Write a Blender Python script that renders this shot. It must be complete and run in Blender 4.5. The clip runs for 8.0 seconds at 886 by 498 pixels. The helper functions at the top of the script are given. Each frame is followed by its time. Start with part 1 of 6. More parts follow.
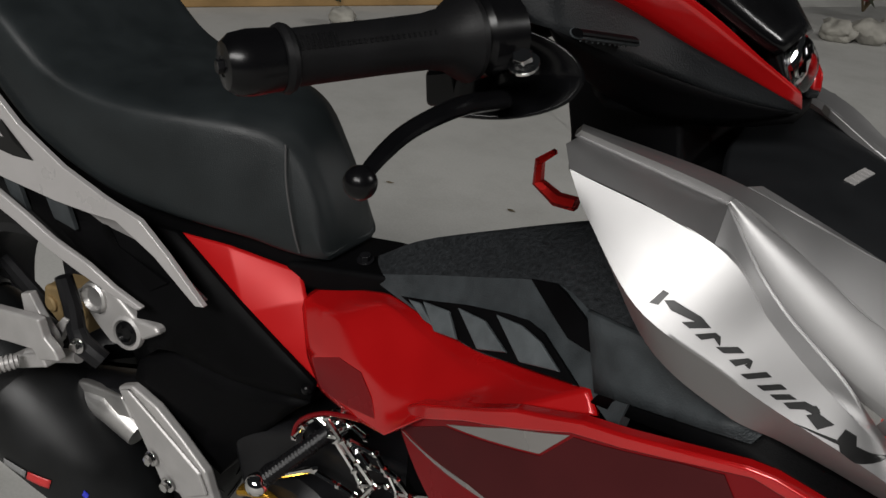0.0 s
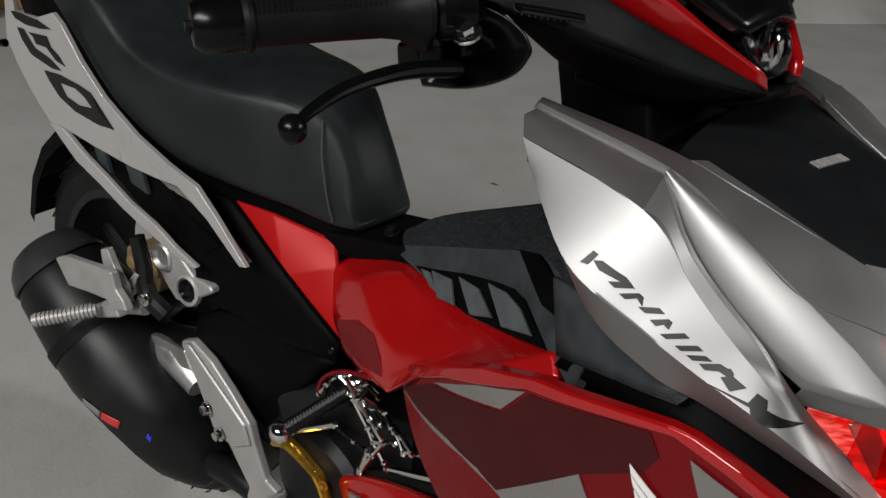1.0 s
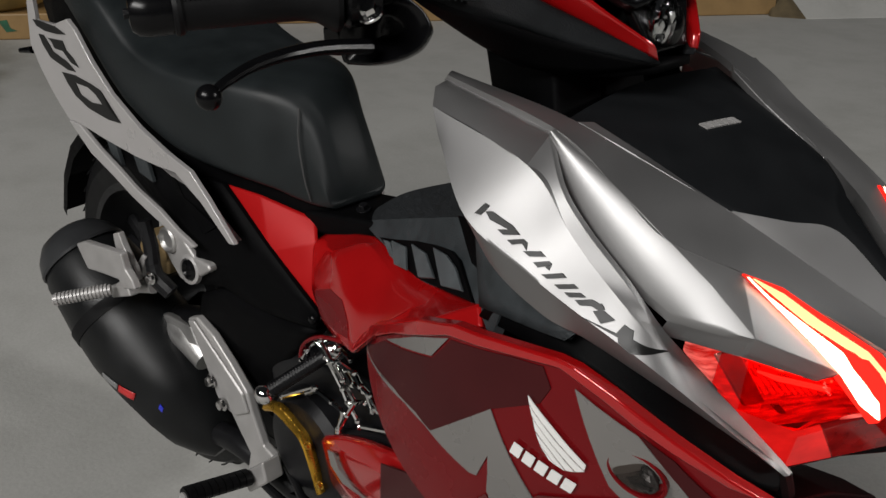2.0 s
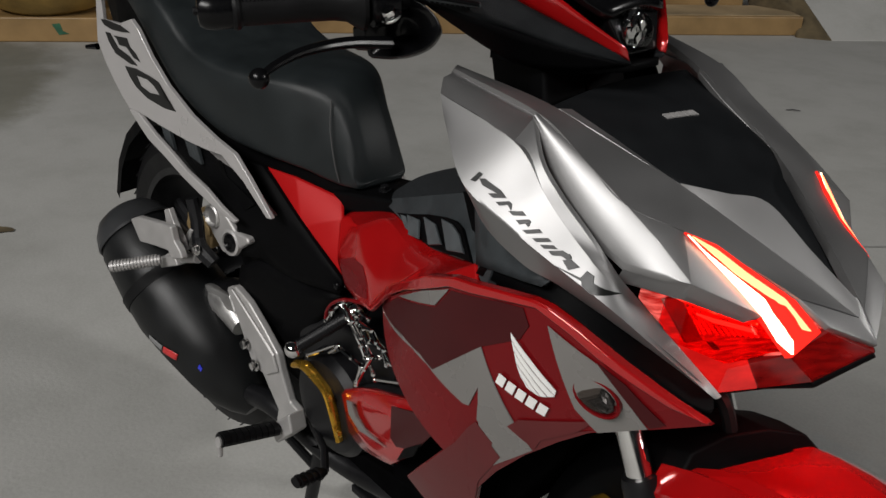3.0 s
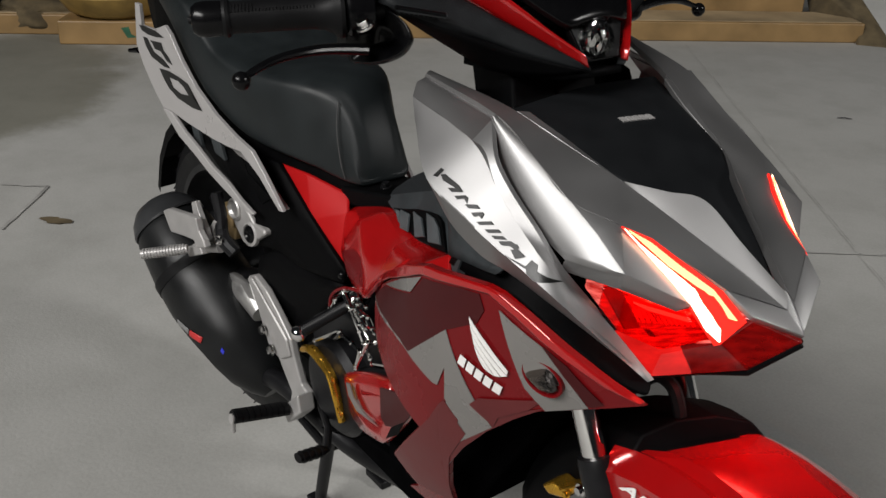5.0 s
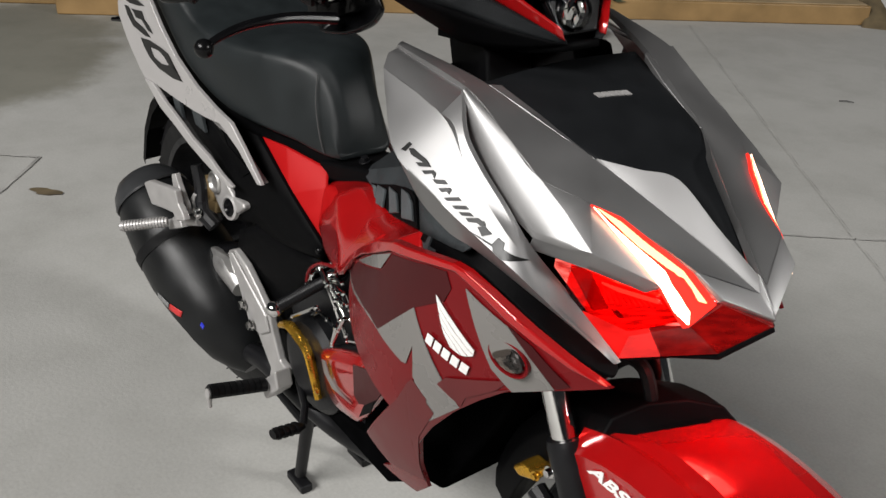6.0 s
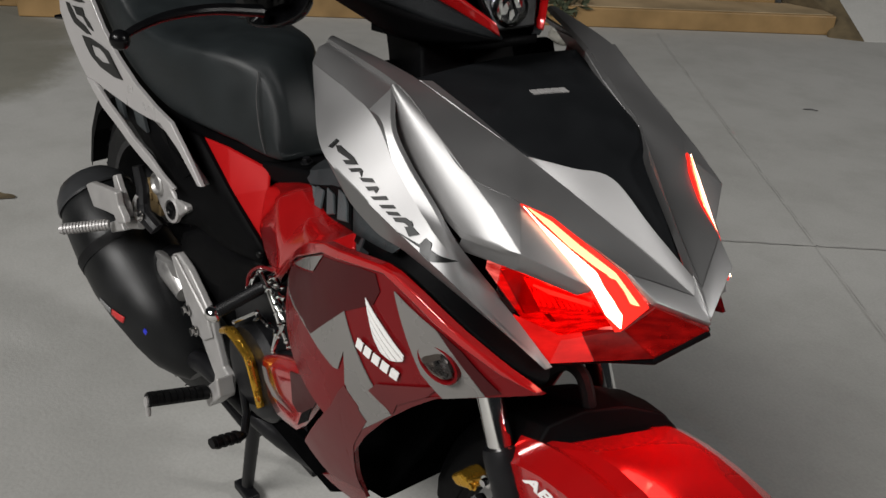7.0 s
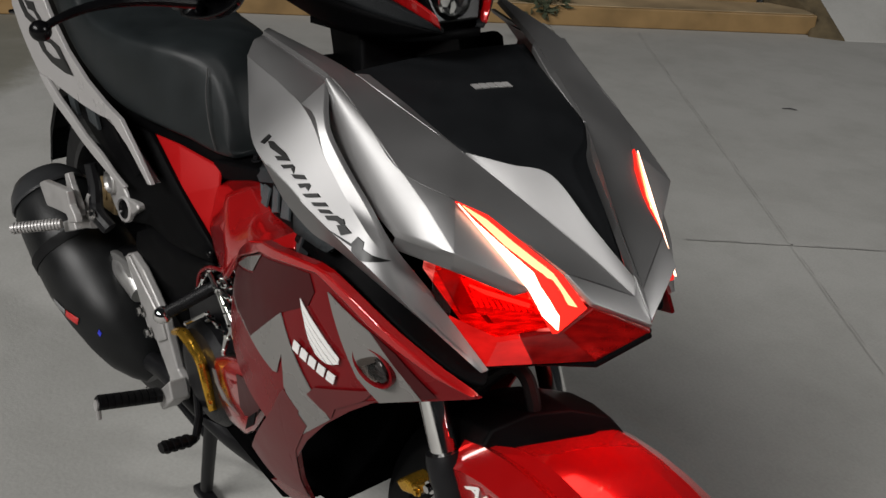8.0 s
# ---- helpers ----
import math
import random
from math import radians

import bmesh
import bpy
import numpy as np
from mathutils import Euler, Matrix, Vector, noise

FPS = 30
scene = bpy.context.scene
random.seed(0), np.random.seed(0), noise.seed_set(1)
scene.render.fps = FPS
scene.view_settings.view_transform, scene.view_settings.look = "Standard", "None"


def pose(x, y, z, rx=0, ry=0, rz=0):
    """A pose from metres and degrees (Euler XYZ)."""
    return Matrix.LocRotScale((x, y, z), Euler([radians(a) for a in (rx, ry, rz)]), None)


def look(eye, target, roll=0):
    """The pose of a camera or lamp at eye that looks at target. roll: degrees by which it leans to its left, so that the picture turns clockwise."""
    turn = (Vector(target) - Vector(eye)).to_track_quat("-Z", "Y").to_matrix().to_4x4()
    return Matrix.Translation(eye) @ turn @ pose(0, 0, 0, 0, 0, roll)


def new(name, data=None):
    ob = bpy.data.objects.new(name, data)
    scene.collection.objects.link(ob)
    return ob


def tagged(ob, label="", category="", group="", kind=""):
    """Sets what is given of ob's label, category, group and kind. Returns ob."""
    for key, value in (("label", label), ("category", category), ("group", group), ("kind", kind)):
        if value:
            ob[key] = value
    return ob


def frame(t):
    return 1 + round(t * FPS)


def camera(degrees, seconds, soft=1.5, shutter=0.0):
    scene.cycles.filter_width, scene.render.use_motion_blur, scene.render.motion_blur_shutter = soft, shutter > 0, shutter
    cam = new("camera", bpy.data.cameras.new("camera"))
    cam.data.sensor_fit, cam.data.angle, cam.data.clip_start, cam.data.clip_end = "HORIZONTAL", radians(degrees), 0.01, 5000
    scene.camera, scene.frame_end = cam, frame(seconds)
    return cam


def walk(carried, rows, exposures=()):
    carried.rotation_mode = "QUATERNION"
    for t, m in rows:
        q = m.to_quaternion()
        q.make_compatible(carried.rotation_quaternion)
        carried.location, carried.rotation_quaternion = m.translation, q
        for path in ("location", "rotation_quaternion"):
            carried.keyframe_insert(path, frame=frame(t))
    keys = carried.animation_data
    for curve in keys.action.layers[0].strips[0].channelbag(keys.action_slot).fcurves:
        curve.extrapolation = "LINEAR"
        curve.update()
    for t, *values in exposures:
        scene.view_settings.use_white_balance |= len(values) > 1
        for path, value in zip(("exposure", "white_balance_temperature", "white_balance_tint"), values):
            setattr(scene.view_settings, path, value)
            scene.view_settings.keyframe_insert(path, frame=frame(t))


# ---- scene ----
cam = camera(52.3, 8.0)
PATH = [
    (0, (-0.17, -0.679, 1.138), (-1.085, 0.845, 0.221), 5.3),
    (0.5, (-0.104, -0.669, 1.139), (-1.168, 0.757, 0.225), 3.8),
    (1, (-0.032, -0.653, 1.137), (-1.198, 0.69, 0.222), 4.1),
    (1.5, (0.039, -0.639, 1.136), (-1.204, 0.634, 0.223), 3.2),
    (2, (0.109, -0.639, 1.141), (-1.165, 0.612, 0.239), 1.3),
    (2.2, (0.14, -0.649, 1.143), (-1.16, 0.585, 0.256), 1.2),
    (3.3, (0.27, -0.738, 1.183), (-1.07, 0.462, 0.309), 2.4),
    (3.5, (0.29, -0.733, 1.194), (-1.076, 0.441, 0.324), 2.0),
    (4, (0.326, -0.715, 1.196), (-1.085, 0.413, 0.338), 1.0),
    (4.5, (0.344, -0.711, 1.2), (-1.08, 0.405, 0.347), 1.1),
    (4.7, (0.351, -0.707, 1.196), (-1.074, 0.405, 0.339), 1.3),
    (5.8, (0.367, -0.667, 1.178), (-1.057, 0.402, 0.267), 1.6),
    (6, (0.366, -0.659, 1.178), (-1.045, 0.423, 0.264), 2.3),
    (6.5, (0.369, -0.635, 1.169), (-1.035, 0.465, 0.265), 2.7),
    (7, (0.373, -0.609, 1.16), (-1.013, 0.521, 0.264), 3.2),
    (7.5, (0.378, -0.583, 1.152), (-0.994, 0.568, 0.261), 3.8),
    (8, (0.384, -0.557, 1.15), (-0.987, 0.592, 0.255), 3.5),
]
walk(cam, [(t, look(eye, target, roll)) for t, eye, target, roll in PATH], ((0, 0.12), (1, 0.04), (2, 0.0), (3.5, 0.0), (4.5, 0.05), (6, 0.68), (6.5, 0.38), (7, 0.25), (8, 0.1)))

# ---- world and lights ----
world = bpy.data.worlds.new("night")
world.use_nodes = True
world.node_tree.nodes["Background"].inputs[0].default_value = (0.75, 0.8, 0.85, 1)
world.node_tree.nodes["Background"].inputs[1].default_value = 0.013
scene.world = world
scene.view_settings.exposure = 0.0


def area_lamp(name, eye, target, watts, wide, high, colour):
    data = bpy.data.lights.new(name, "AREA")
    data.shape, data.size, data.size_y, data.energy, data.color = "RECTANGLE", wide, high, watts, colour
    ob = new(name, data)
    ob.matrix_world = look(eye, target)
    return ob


area_lamp("yard_flood_lamp", (0.75, -7.2, 6.3), (-0.3, 0.3, 0.4), 800, 6.0, 2.0, (1.0, 0.98, 0.955))
# Added unseen fill lamp that lifts the floor on the bike's far side
area_lamp("fill_lamp", (6.2, 4.4, 4.8), (-0.4, 1.2, 0.0), 225, 1.4, 1.4, (1.0, 0.98, 0.955))


# ---- materials ----
def paint(name, colour, rough=0.4, metal=0.0, coat=0.0, var=0.12, scale=30.0, bump=0.0, bump_scale=400.0, spec=0.5):
    """Principled material with colour variation at two scales and fine relief."""
    m = bpy.data.materials.new(name)
    m.use_nodes = True
    nt = m.node_tree
    b = nt.nodes["Principled BSDF"]
    co = nt.nodes.new("ShaderNodeTexCoord")
    big = nt.nodes.new("ShaderNodeTexNoise")
    big.inputs["Scale"].default_value, big.inputs["Detail"].default_value = scale, 6
    fine = nt.nodes.new("ShaderNodeTexNoise")
    fine.inputs["Scale"].default_value, fine.inputs["Detail"].default_value = bump_scale, 3
    nt.links.new(co.outputs["Object"], big.inputs["Vector"])
    nt.links.new(co.outputs["Object"], fine.inputs["Vector"])
    ramp = nt.nodes.new("ShaderNodeMapRange")
    ramp.inputs[1].default_value, ramp.inputs[2].default_value = 0.3, 0.7
    ramp.inputs[3].default_value, ramp.inputs[4].default_value = 1 - var, 1 + var
    nt.links.new(big.outputs["Fac"], ramp.inputs[0])
    mul = nt.nodes.new("ShaderNodeVectorMath")
    mul.operation = "SCALE"
    mul.inputs[0].default_value = colour
    nt.links.new(ramp.outputs[0], mul.inputs["Scale"])
    nt.links.new(mul.outputs[0], b.inputs["Base Color"])
    rr = nt.nodes.new("ShaderNodeMapRange")
    rr.inputs[1].default_value, rr.inputs[2].default_value = 0.3, 0.7
    rr.inputs[3].default_value, rr.inputs[4].default_value = max(0.02, rough - 0.06), rough + 0.06
    nt.links.new(big.outputs["Fac"], rr.inputs[0])
    nt.links.new(rr.outputs[0], b.inputs["Roughness"])
    b.inputs["Metallic"].default_value = metal
    b.inputs["Specular IOR Level"].default_value = spec
    b.inputs["Coat Weight"].default_value = coat
    b.inputs["Coat Roughness"].default_value = 0.06
    if bump:
        bn = nt.nodes.new("ShaderNodeBump")
        bn.inputs["Strength"].default_value, bn.inputs["Distance"].default_value = bump, 0.001
        nt.links.new(fine.outputs["Fac"], bn.inputs["Height"])
        nt.links.new(bn.outputs[0], b.inputs["Normal"])
    return m


def glow(name, colour, strength):
    m = bpy.data.materials.new(name)
    m.use_nodes = True
    b = m.node_tree.nodes["Principled BSDF"]
    b.inputs["Base Color"].default_value = (*colour, 1)
    b.inputs["Emission Color"].default_value = (*colour, 1)
    b.inputs["Emission Strength"].default_value = strength
    b.inputs["Specular IOR Level"].default_value = 0.1
    return m


def lens_material(name, colour):
    """Clear tinted plastic: a gloss skin over a tinted see-through body."""
    m = bpy.data.materials.new(name)
    m.use_nodes = True
    nt = m.node_tree
    nt.nodes.remove(nt.nodes["Principled BSDF"])
    see, gloss = nt.nodes.new("ShaderNodeBsdfTransparent"), nt.nodes.new("ShaderNodeBsdfGlossy")
    mix, fres = nt.nodes.new("ShaderNodeMixShader"), nt.nodes.new("ShaderNodeFresnel")
    see.inputs[0].default_value = (*colour, 1)
    gloss.inputs["Roughness"].default_value = 0.05
    fres.inputs["IOR"].default_value = 1.45
    nt.links.new(fres.outputs[0], mix.inputs[0])
    nt.links.new(see.outputs[0], mix.inputs[1])
    nt.links.new(gloss.outputs[0], mix.inputs[2])
    nt.links.new(mix.outputs[0], nt.nodes["Material Output"].inputs["Surface"])
    return m


SILVER = paint("satin_silver_paint", (0.31, 0.306, 0.306), 0.48, 0.92, 0.0, 0.03, 10, 0.06, 2500)
WHITE = paint("pearl_white_paint", (0.42, 0.405, 0.40), 0.32, 0.25, 0.3, 0.04, 20)
RED = paint("gloss_red_paint", (0.42, 0.005, 0.006), 0.22, 0.25, 1.0, 0.06, 18, spec=0.4)
RED_SATIN = paint("satin_red_paint", (0.40, 0.006, 0.007), 0.38, 0.1, 0.0, 0.06, 18, spec=0.2)
MAROON = paint("tinted_dark_red_film", (0.050, 0.0075, 0.0085), 0.35, 0.0, 0.0, 0.1, 16, spec=0.12)
DEEP_RED = paint("deep_red_paint", (0.15, 0.004, 0.006), 0.26, 0.1, 0.05, 0.08, 14, spec=0.2)
DUSTY = paint("dusty_red_film", (0.11, 0.018, 0.019), 0.35, 0.0, 0.05, 0.12, 14, spec=0.2)
GREY_FILM = paint("grey_film", (0.175, 0.166, 0.157), 0.28, 0.1, 0.3, 0.05, 16)
WHITE_FILM = paint("white_film", (0.8, 0.79, 0.77), 0.3, 0.0, 0.4, 0.03, 16)
BLACK_FILM = paint("black_film", (0.006, 0.006, 0.006), 0.35, 0.0, 0.0, 0.1, 16, spec=0.3)
BLACK = paint("black_plastic", (0.0022, 0.0022, 0.0025), 0.55, 0.0, 0.0, 0.25, 25, 0.25, 900, spec=0.05)
DEEP_BLACK = paint("dull_black_plastic", (0.0022, 0.0022, 0.0024), 0.8, 0.0, 0.0, 0.25, 25, spec=0.0)
GLOSS_BLACK = paint("gloss_black", (0.0028, 0.0028, 0.0032), 0.22, 0.0, 0.0, 0.2, 25, spec=0.2)
HOOD_BLACK = paint("matt_black_hood", (0.0085, 0.0092, 0.0102), 0.5, 0.0, 0.0, 0.15, 25, 0.12, 2200, spec=0.07)
GREY_PLASTIC = paint("grained_grey_plastic", (0.034, 0.039, 0.042), 0.5, 0.0, 0.0, 0.3, 40, 0.5, 700, spec=0.25)
COWL_BLACK = paint("grained_black_cowl", (0.009, 0.010, 0.011), 0.5, 0.0, 0.0, 0.3, 40, 0.5, 700, spec=0.12)
COARSE_GREY = paint("coarse_grained_plastic", (0.020, 0.022, 0.024), 0.6, 0.0, 0.0, 0.5, 220, 1.0, 420, spec=0.2)
SLAT_GREY = paint("grey_vent_plastic", (0.075, 0.085, 0.090), 0.5, 0.0, 0.0, 0.2, 60, 0.4, 900, spec=0.4)
VINYL = paint("black_seat_vinyl", (0.0115, 0.0143, 0.0153), 0.42, 0.0, 0.0, 0.2, 22, 0.40, 900, spec=0.30)
RUBBER = paint("rubber", (0.005, 0.005, 0.0055), 0.5, 0.0, 0.0, 0.25, 30, 0.15, 600, spec=0.15)
ALLOY = paint("cast_alloy", (0.55, 0.54, 0.53), 0.38, 0.9, 0.0, 0.1, 40, 0.2, 900)
ALLOY_PAINT = paint("silver_painted_alloy", (0.42, 0.408, 0.40), 0.42, 0.4, 0.0, 0.08, 40, 0.12, 900)
CHROME = paint("chrome", (0.78, 0.77, 0.76), 0.08, 1.0, 0.0, 0.05, 40)
STEEL_BLACK = paint("satin_black_steel", (0.007, 0.007, 0.008), 0.4, 0.1, 0.0, 0.25, 30, 0.2, 900, spec=0.25)
MUFFLER_BLACK = paint("heat_resist_black", (0.007, 0.0075, 0.008), 0.40, 0.0, 0.0, 0.3, 16, 0.15, 1200, spec=0.3)
CAP_GREY = paint("satin_dark_cap", (0.035, 0.036, 0.038), 0.38, 0.2, 0.0, 0.15, 16, spec=0.4)
GOLD = paint("gold_anodised", (0.72, 0.40, 0.05), 0.26, 0.9, 0.0, 0.1, 40)
BRONZE = paint("bronze_caliper", (0.30, 0.21, 0.10), 0.45, 0.4, 0.0, 0.15, 40)
STITCH = paint("grey_thread", (0.05, 0.05, 0.05), 0.8)
RED_ANOD = paint("red_anodised", (0.62, 0.015, 0.012), 0.25, 0.7, 0.0, 0.1, 40)
RED_PRINT = paint("red_print", (0.5, 0.03, 0.03), 0.35)
GREY_PRINT = paint("grey_print", (0.2, 0.2, 0.2), 0.35)
BLUE_PRINT = paint("blue_enamel", (0.03, 0.04, 0.5), 0.2)
LENS_RED = lens_material("red_lens", (0.95, 0.10, 0.09))
LENS_CLEAR = lens_material("clear_lens", (0.92, 0.93, 0.93))
LENS_SMOKE = lens_material("smoked_lens", (0.55, 0.50, 0.47))
# Reflector and ribs emit red themselves in place of reflected lamp light
LAMP_RED = paint("red_reflector", (0.75, 0.05, 0.04), 0.16, 0.6, 0.5, 0.3, 120)
LAMP_RED.node_tree.nodes["Principled BSDF"].inputs["Emission Color"].default_value = (1.0, 0.02, 0.012, 1)
LAMP_RED.node_tree.nodes["Principled BSDF"].inputs["Emission Strength"].default_value = 0.42
def streaked(mat, low, high, stretch):
    """Streaks the plastic's emission colour, like light caught in moulded flutes."""
    nt = mat.node_tree
    co, place, n, r = (nt.nodes.new(k) for k in ("ShaderNodeTexCoord", "ShaderNodeMapping", "ShaderNodeTexNoise", "ShaderNodeValToRGB"))
    place.inputs["Scale"].default_value = stretch
    place.inputs["Rotation"].default_value = (0.5, 0.4, 0.6)
    n.inputs["Scale"].default_value, n.inputs["Detail"].default_value = 1.0, 5
    r.color_ramp.elements[0].position, r.color_ramp.elements[0].color = 0.40, (*low, 1)
    r.color_ramp.elements[1].position, r.color_ramp.elements[1].color = 0.68, (*high, 1)
    nt.links.new(co.outputs["Object"], place.inputs["Vector"])
    nt.links.new(place.outputs[0], n.inputs["Vector"])
    nt.links.new(n.outputs["Fac"], r.inputs[0])
    nt.links.new(r.outputs[0], nt.nodes["Principled BSDF"].inputs["Emission Color"])


streaked(LAMP_RED, (0.55, 0.006, 0.004), (2.2, 0.42, 0.34), (45, 45, 260))
LAMP_CLEAR = paint("pale_red_reflector", (0.75, 0.22, 0.18), 0.22, 0.5, 0.5, 0.3, 90)
SIGNAL_DARK = paint("dark_faceted_chrome", (0.055, 0.05, 0.048), 0.3, 0.8, 0.0, 0.3, 200)
LED_WHITE = glow("led_core", (1.0, 0.60, 0.42), 4.5)
LED_AMBER = glow("led_amber", (1.0, 0.30, 0.13), 2.6)
LAMP_GLOW = paint("lamp_glow", (0.22, 0.003, 0.003), 0.12, 0.0, 0.5, 0.25, 60, spec=0.4)
LAMP_GLOW.node_tree.nodes["Principled BSDF"].inputs["Emission Color"].default_value = (1.0, 0.012, 0.01, 1)
LAMP_GLOW.node_tree.nodes["Principled BSDF"].inputs["Emission Strength"].default_value = 0.48
LAMP_DIM = paint("dim_lamp_red", (0.11, 0.003, 0.003), 0.14, 0.0, 0.5, 0.35, 60, spec=0.4)
LAMP_DIM.node_tree.nodes["Principled BSDF"].inputs["Emission Color"].default_value = (1.0, 0.012, 0.01, 1)
LAMP_DIM.node_tree.nodes["Principled BSDF"].inputs["Emission Strength"].default_value = 0.05
streaked(LAMP_GLOW, (0.7, 0.008, 0.006), (1.3, 0.02, 0.015), (30, 14, 60))
streaked(LAMP_DIM, (0.5, 0.006, 0.005), (2.2, 0.03, 0.02), (60, 16, 120))
LED_RED = glow("led_red", (1.0, 0.02, 0.012), 0.7)


# ---- mesh helpers ----
def my(v):
    return (v[0], -v[1], v[2])


def part(name, bm, mat, parent, label="", bevel=0.0, angle=32, soft=0, sharp=(14, 60), hard_faces=True):
    """Links a bmesh as one mesh. bevel: edge radius; soft: rounds of smoothing, where edges between the sharp angles keep part of their crease."""
    bmesh.ops.recalc_face_normals(bm, faces=bm.faces)
    hard = [min(1.0, max(0.0, (math.degrees(e.calc_face_angle(0)) - sharp[0]) / (sharp[1] - sharp[0]))) for e in bm.edges]
    me = bpy.data.meshes.new(name)
    bm.to_mesh(me)
    bm.free()
    me.materials.append(mat)
    me.polygons.foreach_set("use_smooth", [True] * len(me.polygons))
    if not bevel and not soft:
        me.set_sharp_from_angle(angle=radians(angle))
    ob = new(name, me)
    ob.parent = parent
    if label:
        tagged(ob, label)
    if bevel:
        mod = ob.modifiers.new("edge", "BEVEL")
        mod.width, mod.segments, mod.limit_method, mod.angle_limit = bevel, 3 if bevel < 0.005 else 5, "ANGLE", radians(7)
        mod.harden_normals = hard_faces
    if soft:
        crease = me.attributes.new("crease_edge", "FLOAT", "EDGE")
        crease.data.foreach_set("value", hard)
        mod = ob.modifiers.new("round", "SUBSURF")
        mod.levels = mod.render_levels = soft
    return ob


def shell_bm(verts, faces, d):
    """A closed solid: the given faces and their copy moved by d."""
    bm = bmesh.new()
    top = [bm.verts.new(v) for v in verts]
    low = [bm.verts.new((v[0] + d[0], v[1] + d[1], v[2] + d[2])) for v in verts]
    count = {}
    for f in faces:
        for a, b in zip(f, f[1:] + f[:1]):
            count[frozenset((a, b))] = count.get(frozenset((a, b)), 0) + 1
    for f in faces:
        bm.faces.new([top[i] for i in f])
        bm.faces.new([low[i] for i in reversed(f)])
        for a, b in zip(f, f[1:] + f[:1]):
            if count[frozenset((a, b))] == 1:
                bm.faces.new([top[b], top[a], low[a], low[b]])
    return bm


def shell(name, verts, faces, d, mat, parent, label="", bevel=0.003, soft=0, sharp=(14, 60), hard_faces=True):
    faces = [list(f) for f in faces]
    used = sorted({i for f in faces for i in f})
    at = {i: n for n, i in enumerate(used)}
    return part(name, shell_bm([verts[i] for i in used], [[at[i] for i in f] for f in faces], d), mat, parent, label, 0.0 if soft else bevel, soft=soft, sharp=sharp, hard_faces=hard_faces)


def strips(name, lines, d, mat, parent, label="", n=8, bulge=None, tight=0.07):
    """A sheet drawn over character lines with equal numbers of control points; strips between lines are straight or slightly crowned, and fold tightly at the lines."""
    rows, drawn = [], [curve(l, n) for l in lines]
    for i, (a, b) in enumerate(zip(drawn, drawn[1:])):
        for t in [0, tight, 0.3, 0.5, 0.7, 1 - tight] + ([1.0] if i == len(drawn) - 2 else []):
            lift = Vector(bulge[i]) * 4 * t * (1 - t) if bulge else Vector()
            rows.append([p.lerp(q, t) + lift for p, q in zip(a, b)])
    w = len(rows[0])
    verts = [tuple(p) for r in rows for p in r]
    faces = [[r * w + c, r * w + c + 1, (r + 1) * w + c + 1, (r + 1) * w + c] for r in range(len(rows) - 1) for c in range(w - 1)]
    return part(name, shell_bm(verts, faces, d), mat, parent, label, angle=50)


def plane_y(y0, kx=0.0, kz=0.0, x0=0.0, z0=0.0):
    return lambda x, z: y0 + kx * (x - x0) + kz * (z - z0)


def skin(name, outline, f, thick, mat, parent, label="", out=0.0, step=0.03, bevel=0.0, side=-1):
    """A sheet over the outline (x, z), lying at y = f(x, z), thick towards the middle. side +1: the mirrored, left sheet."""
    bm = bmesh.new()
    bm.faces.new([bm.verts.new((x, 0, z)) for x, z in outline])
    bmesh.ops.triangulate(bm, faces=bm.faces)
    for _ in range(5):
        long = [e for e in bm.edges if e.calc_length() > step]
        if not long:
            break
        bmesh.ops.subdivide_edges(bm, edges=long, cuts=1)
        bmesh.ops.triangulate(bm, faces=bm.faces)
    bm.verts.index_update()
    verts = [(v.co.x, f(v.co.x, v.co.z) - out, v.co.z) for v in bm.verts]
    faces = [[v.index for v in g.verts] for g in bm.faces]
    bm.free()
    if side > 0:
        verts = [my(v) for v in verts]
    return part(name, shell_bm(verts, faces, (0, -side * thick, 0)), mat, parent, label, bevel)


def basis(d):
    d = Vector(d).normalized()
    a = d.cross(Vector((0, 0, 1)) if abs(d.z) < 0.9 else Vector((1, 0, 0))).normalized()
    return d, a, d.cross(a)


def tube_bm(bm, pts, radius, seg=12, flat=1.0):
    """A round bar along the points; radius: one number or one for each point."""
    pts = [Vector(p) for p in pts]
    rs = radius if isinstance(radius, (list, tuple)) else [radius] * len(pts)
    rings, last = [], None
    for i, p in enumerate(pts):
        d = (pts[min(i + 1, len(pts) - 1)] - pts[max(i - 1, 0)]).normalized()
        a = basis(d)[1] if last is None else (last - last.dot(d) * d).normalized()
        last = a
        b = d.cross(a)
        rings.append([bm.verts.new(p + rs[i] * (math.cos(2 * math.pi * k / seg) * a + flat * math.sin(2 * math.pi * k / seg) * b)) for k in range(seg)])
    for r, s in zip(rings, rings[1:]):
        for k in range(seg):
            bm.faces.new([r[k], r[(k + 1) % seg], s[(k + 1) % seg], s[k]])
    bm.faces.new(rings[0])
    bm.faces.new(rings[-1])


def tube(name, pts, radius, mat, parent, label="", seg=12, flat=1.0):
    bm = bmesh.new()
    tube_bm(bm, pts, radius, seg, flat)
    return part(name, bm, mat, parent, label)


def curve(pts, n=6):
    """Smooth line through the points."""
    p = [Vector(q) for q in pts]
    p = [2 * p[0] - p[1]] + p + [2 * p[-1] - p[-2]]
    out = []
    for a, b, c, d in zip(p, p[1:], p[2:], p[3:]):
        for k in range(n):
            t = k / n
            out.append(0.5 * (2 * b + (c - a) * t + (2 * a - 5 * b + 4 * c - d) * t * t + (3 * b - a - 3 * c + d) * t**3))
    return out + [p[-2]]


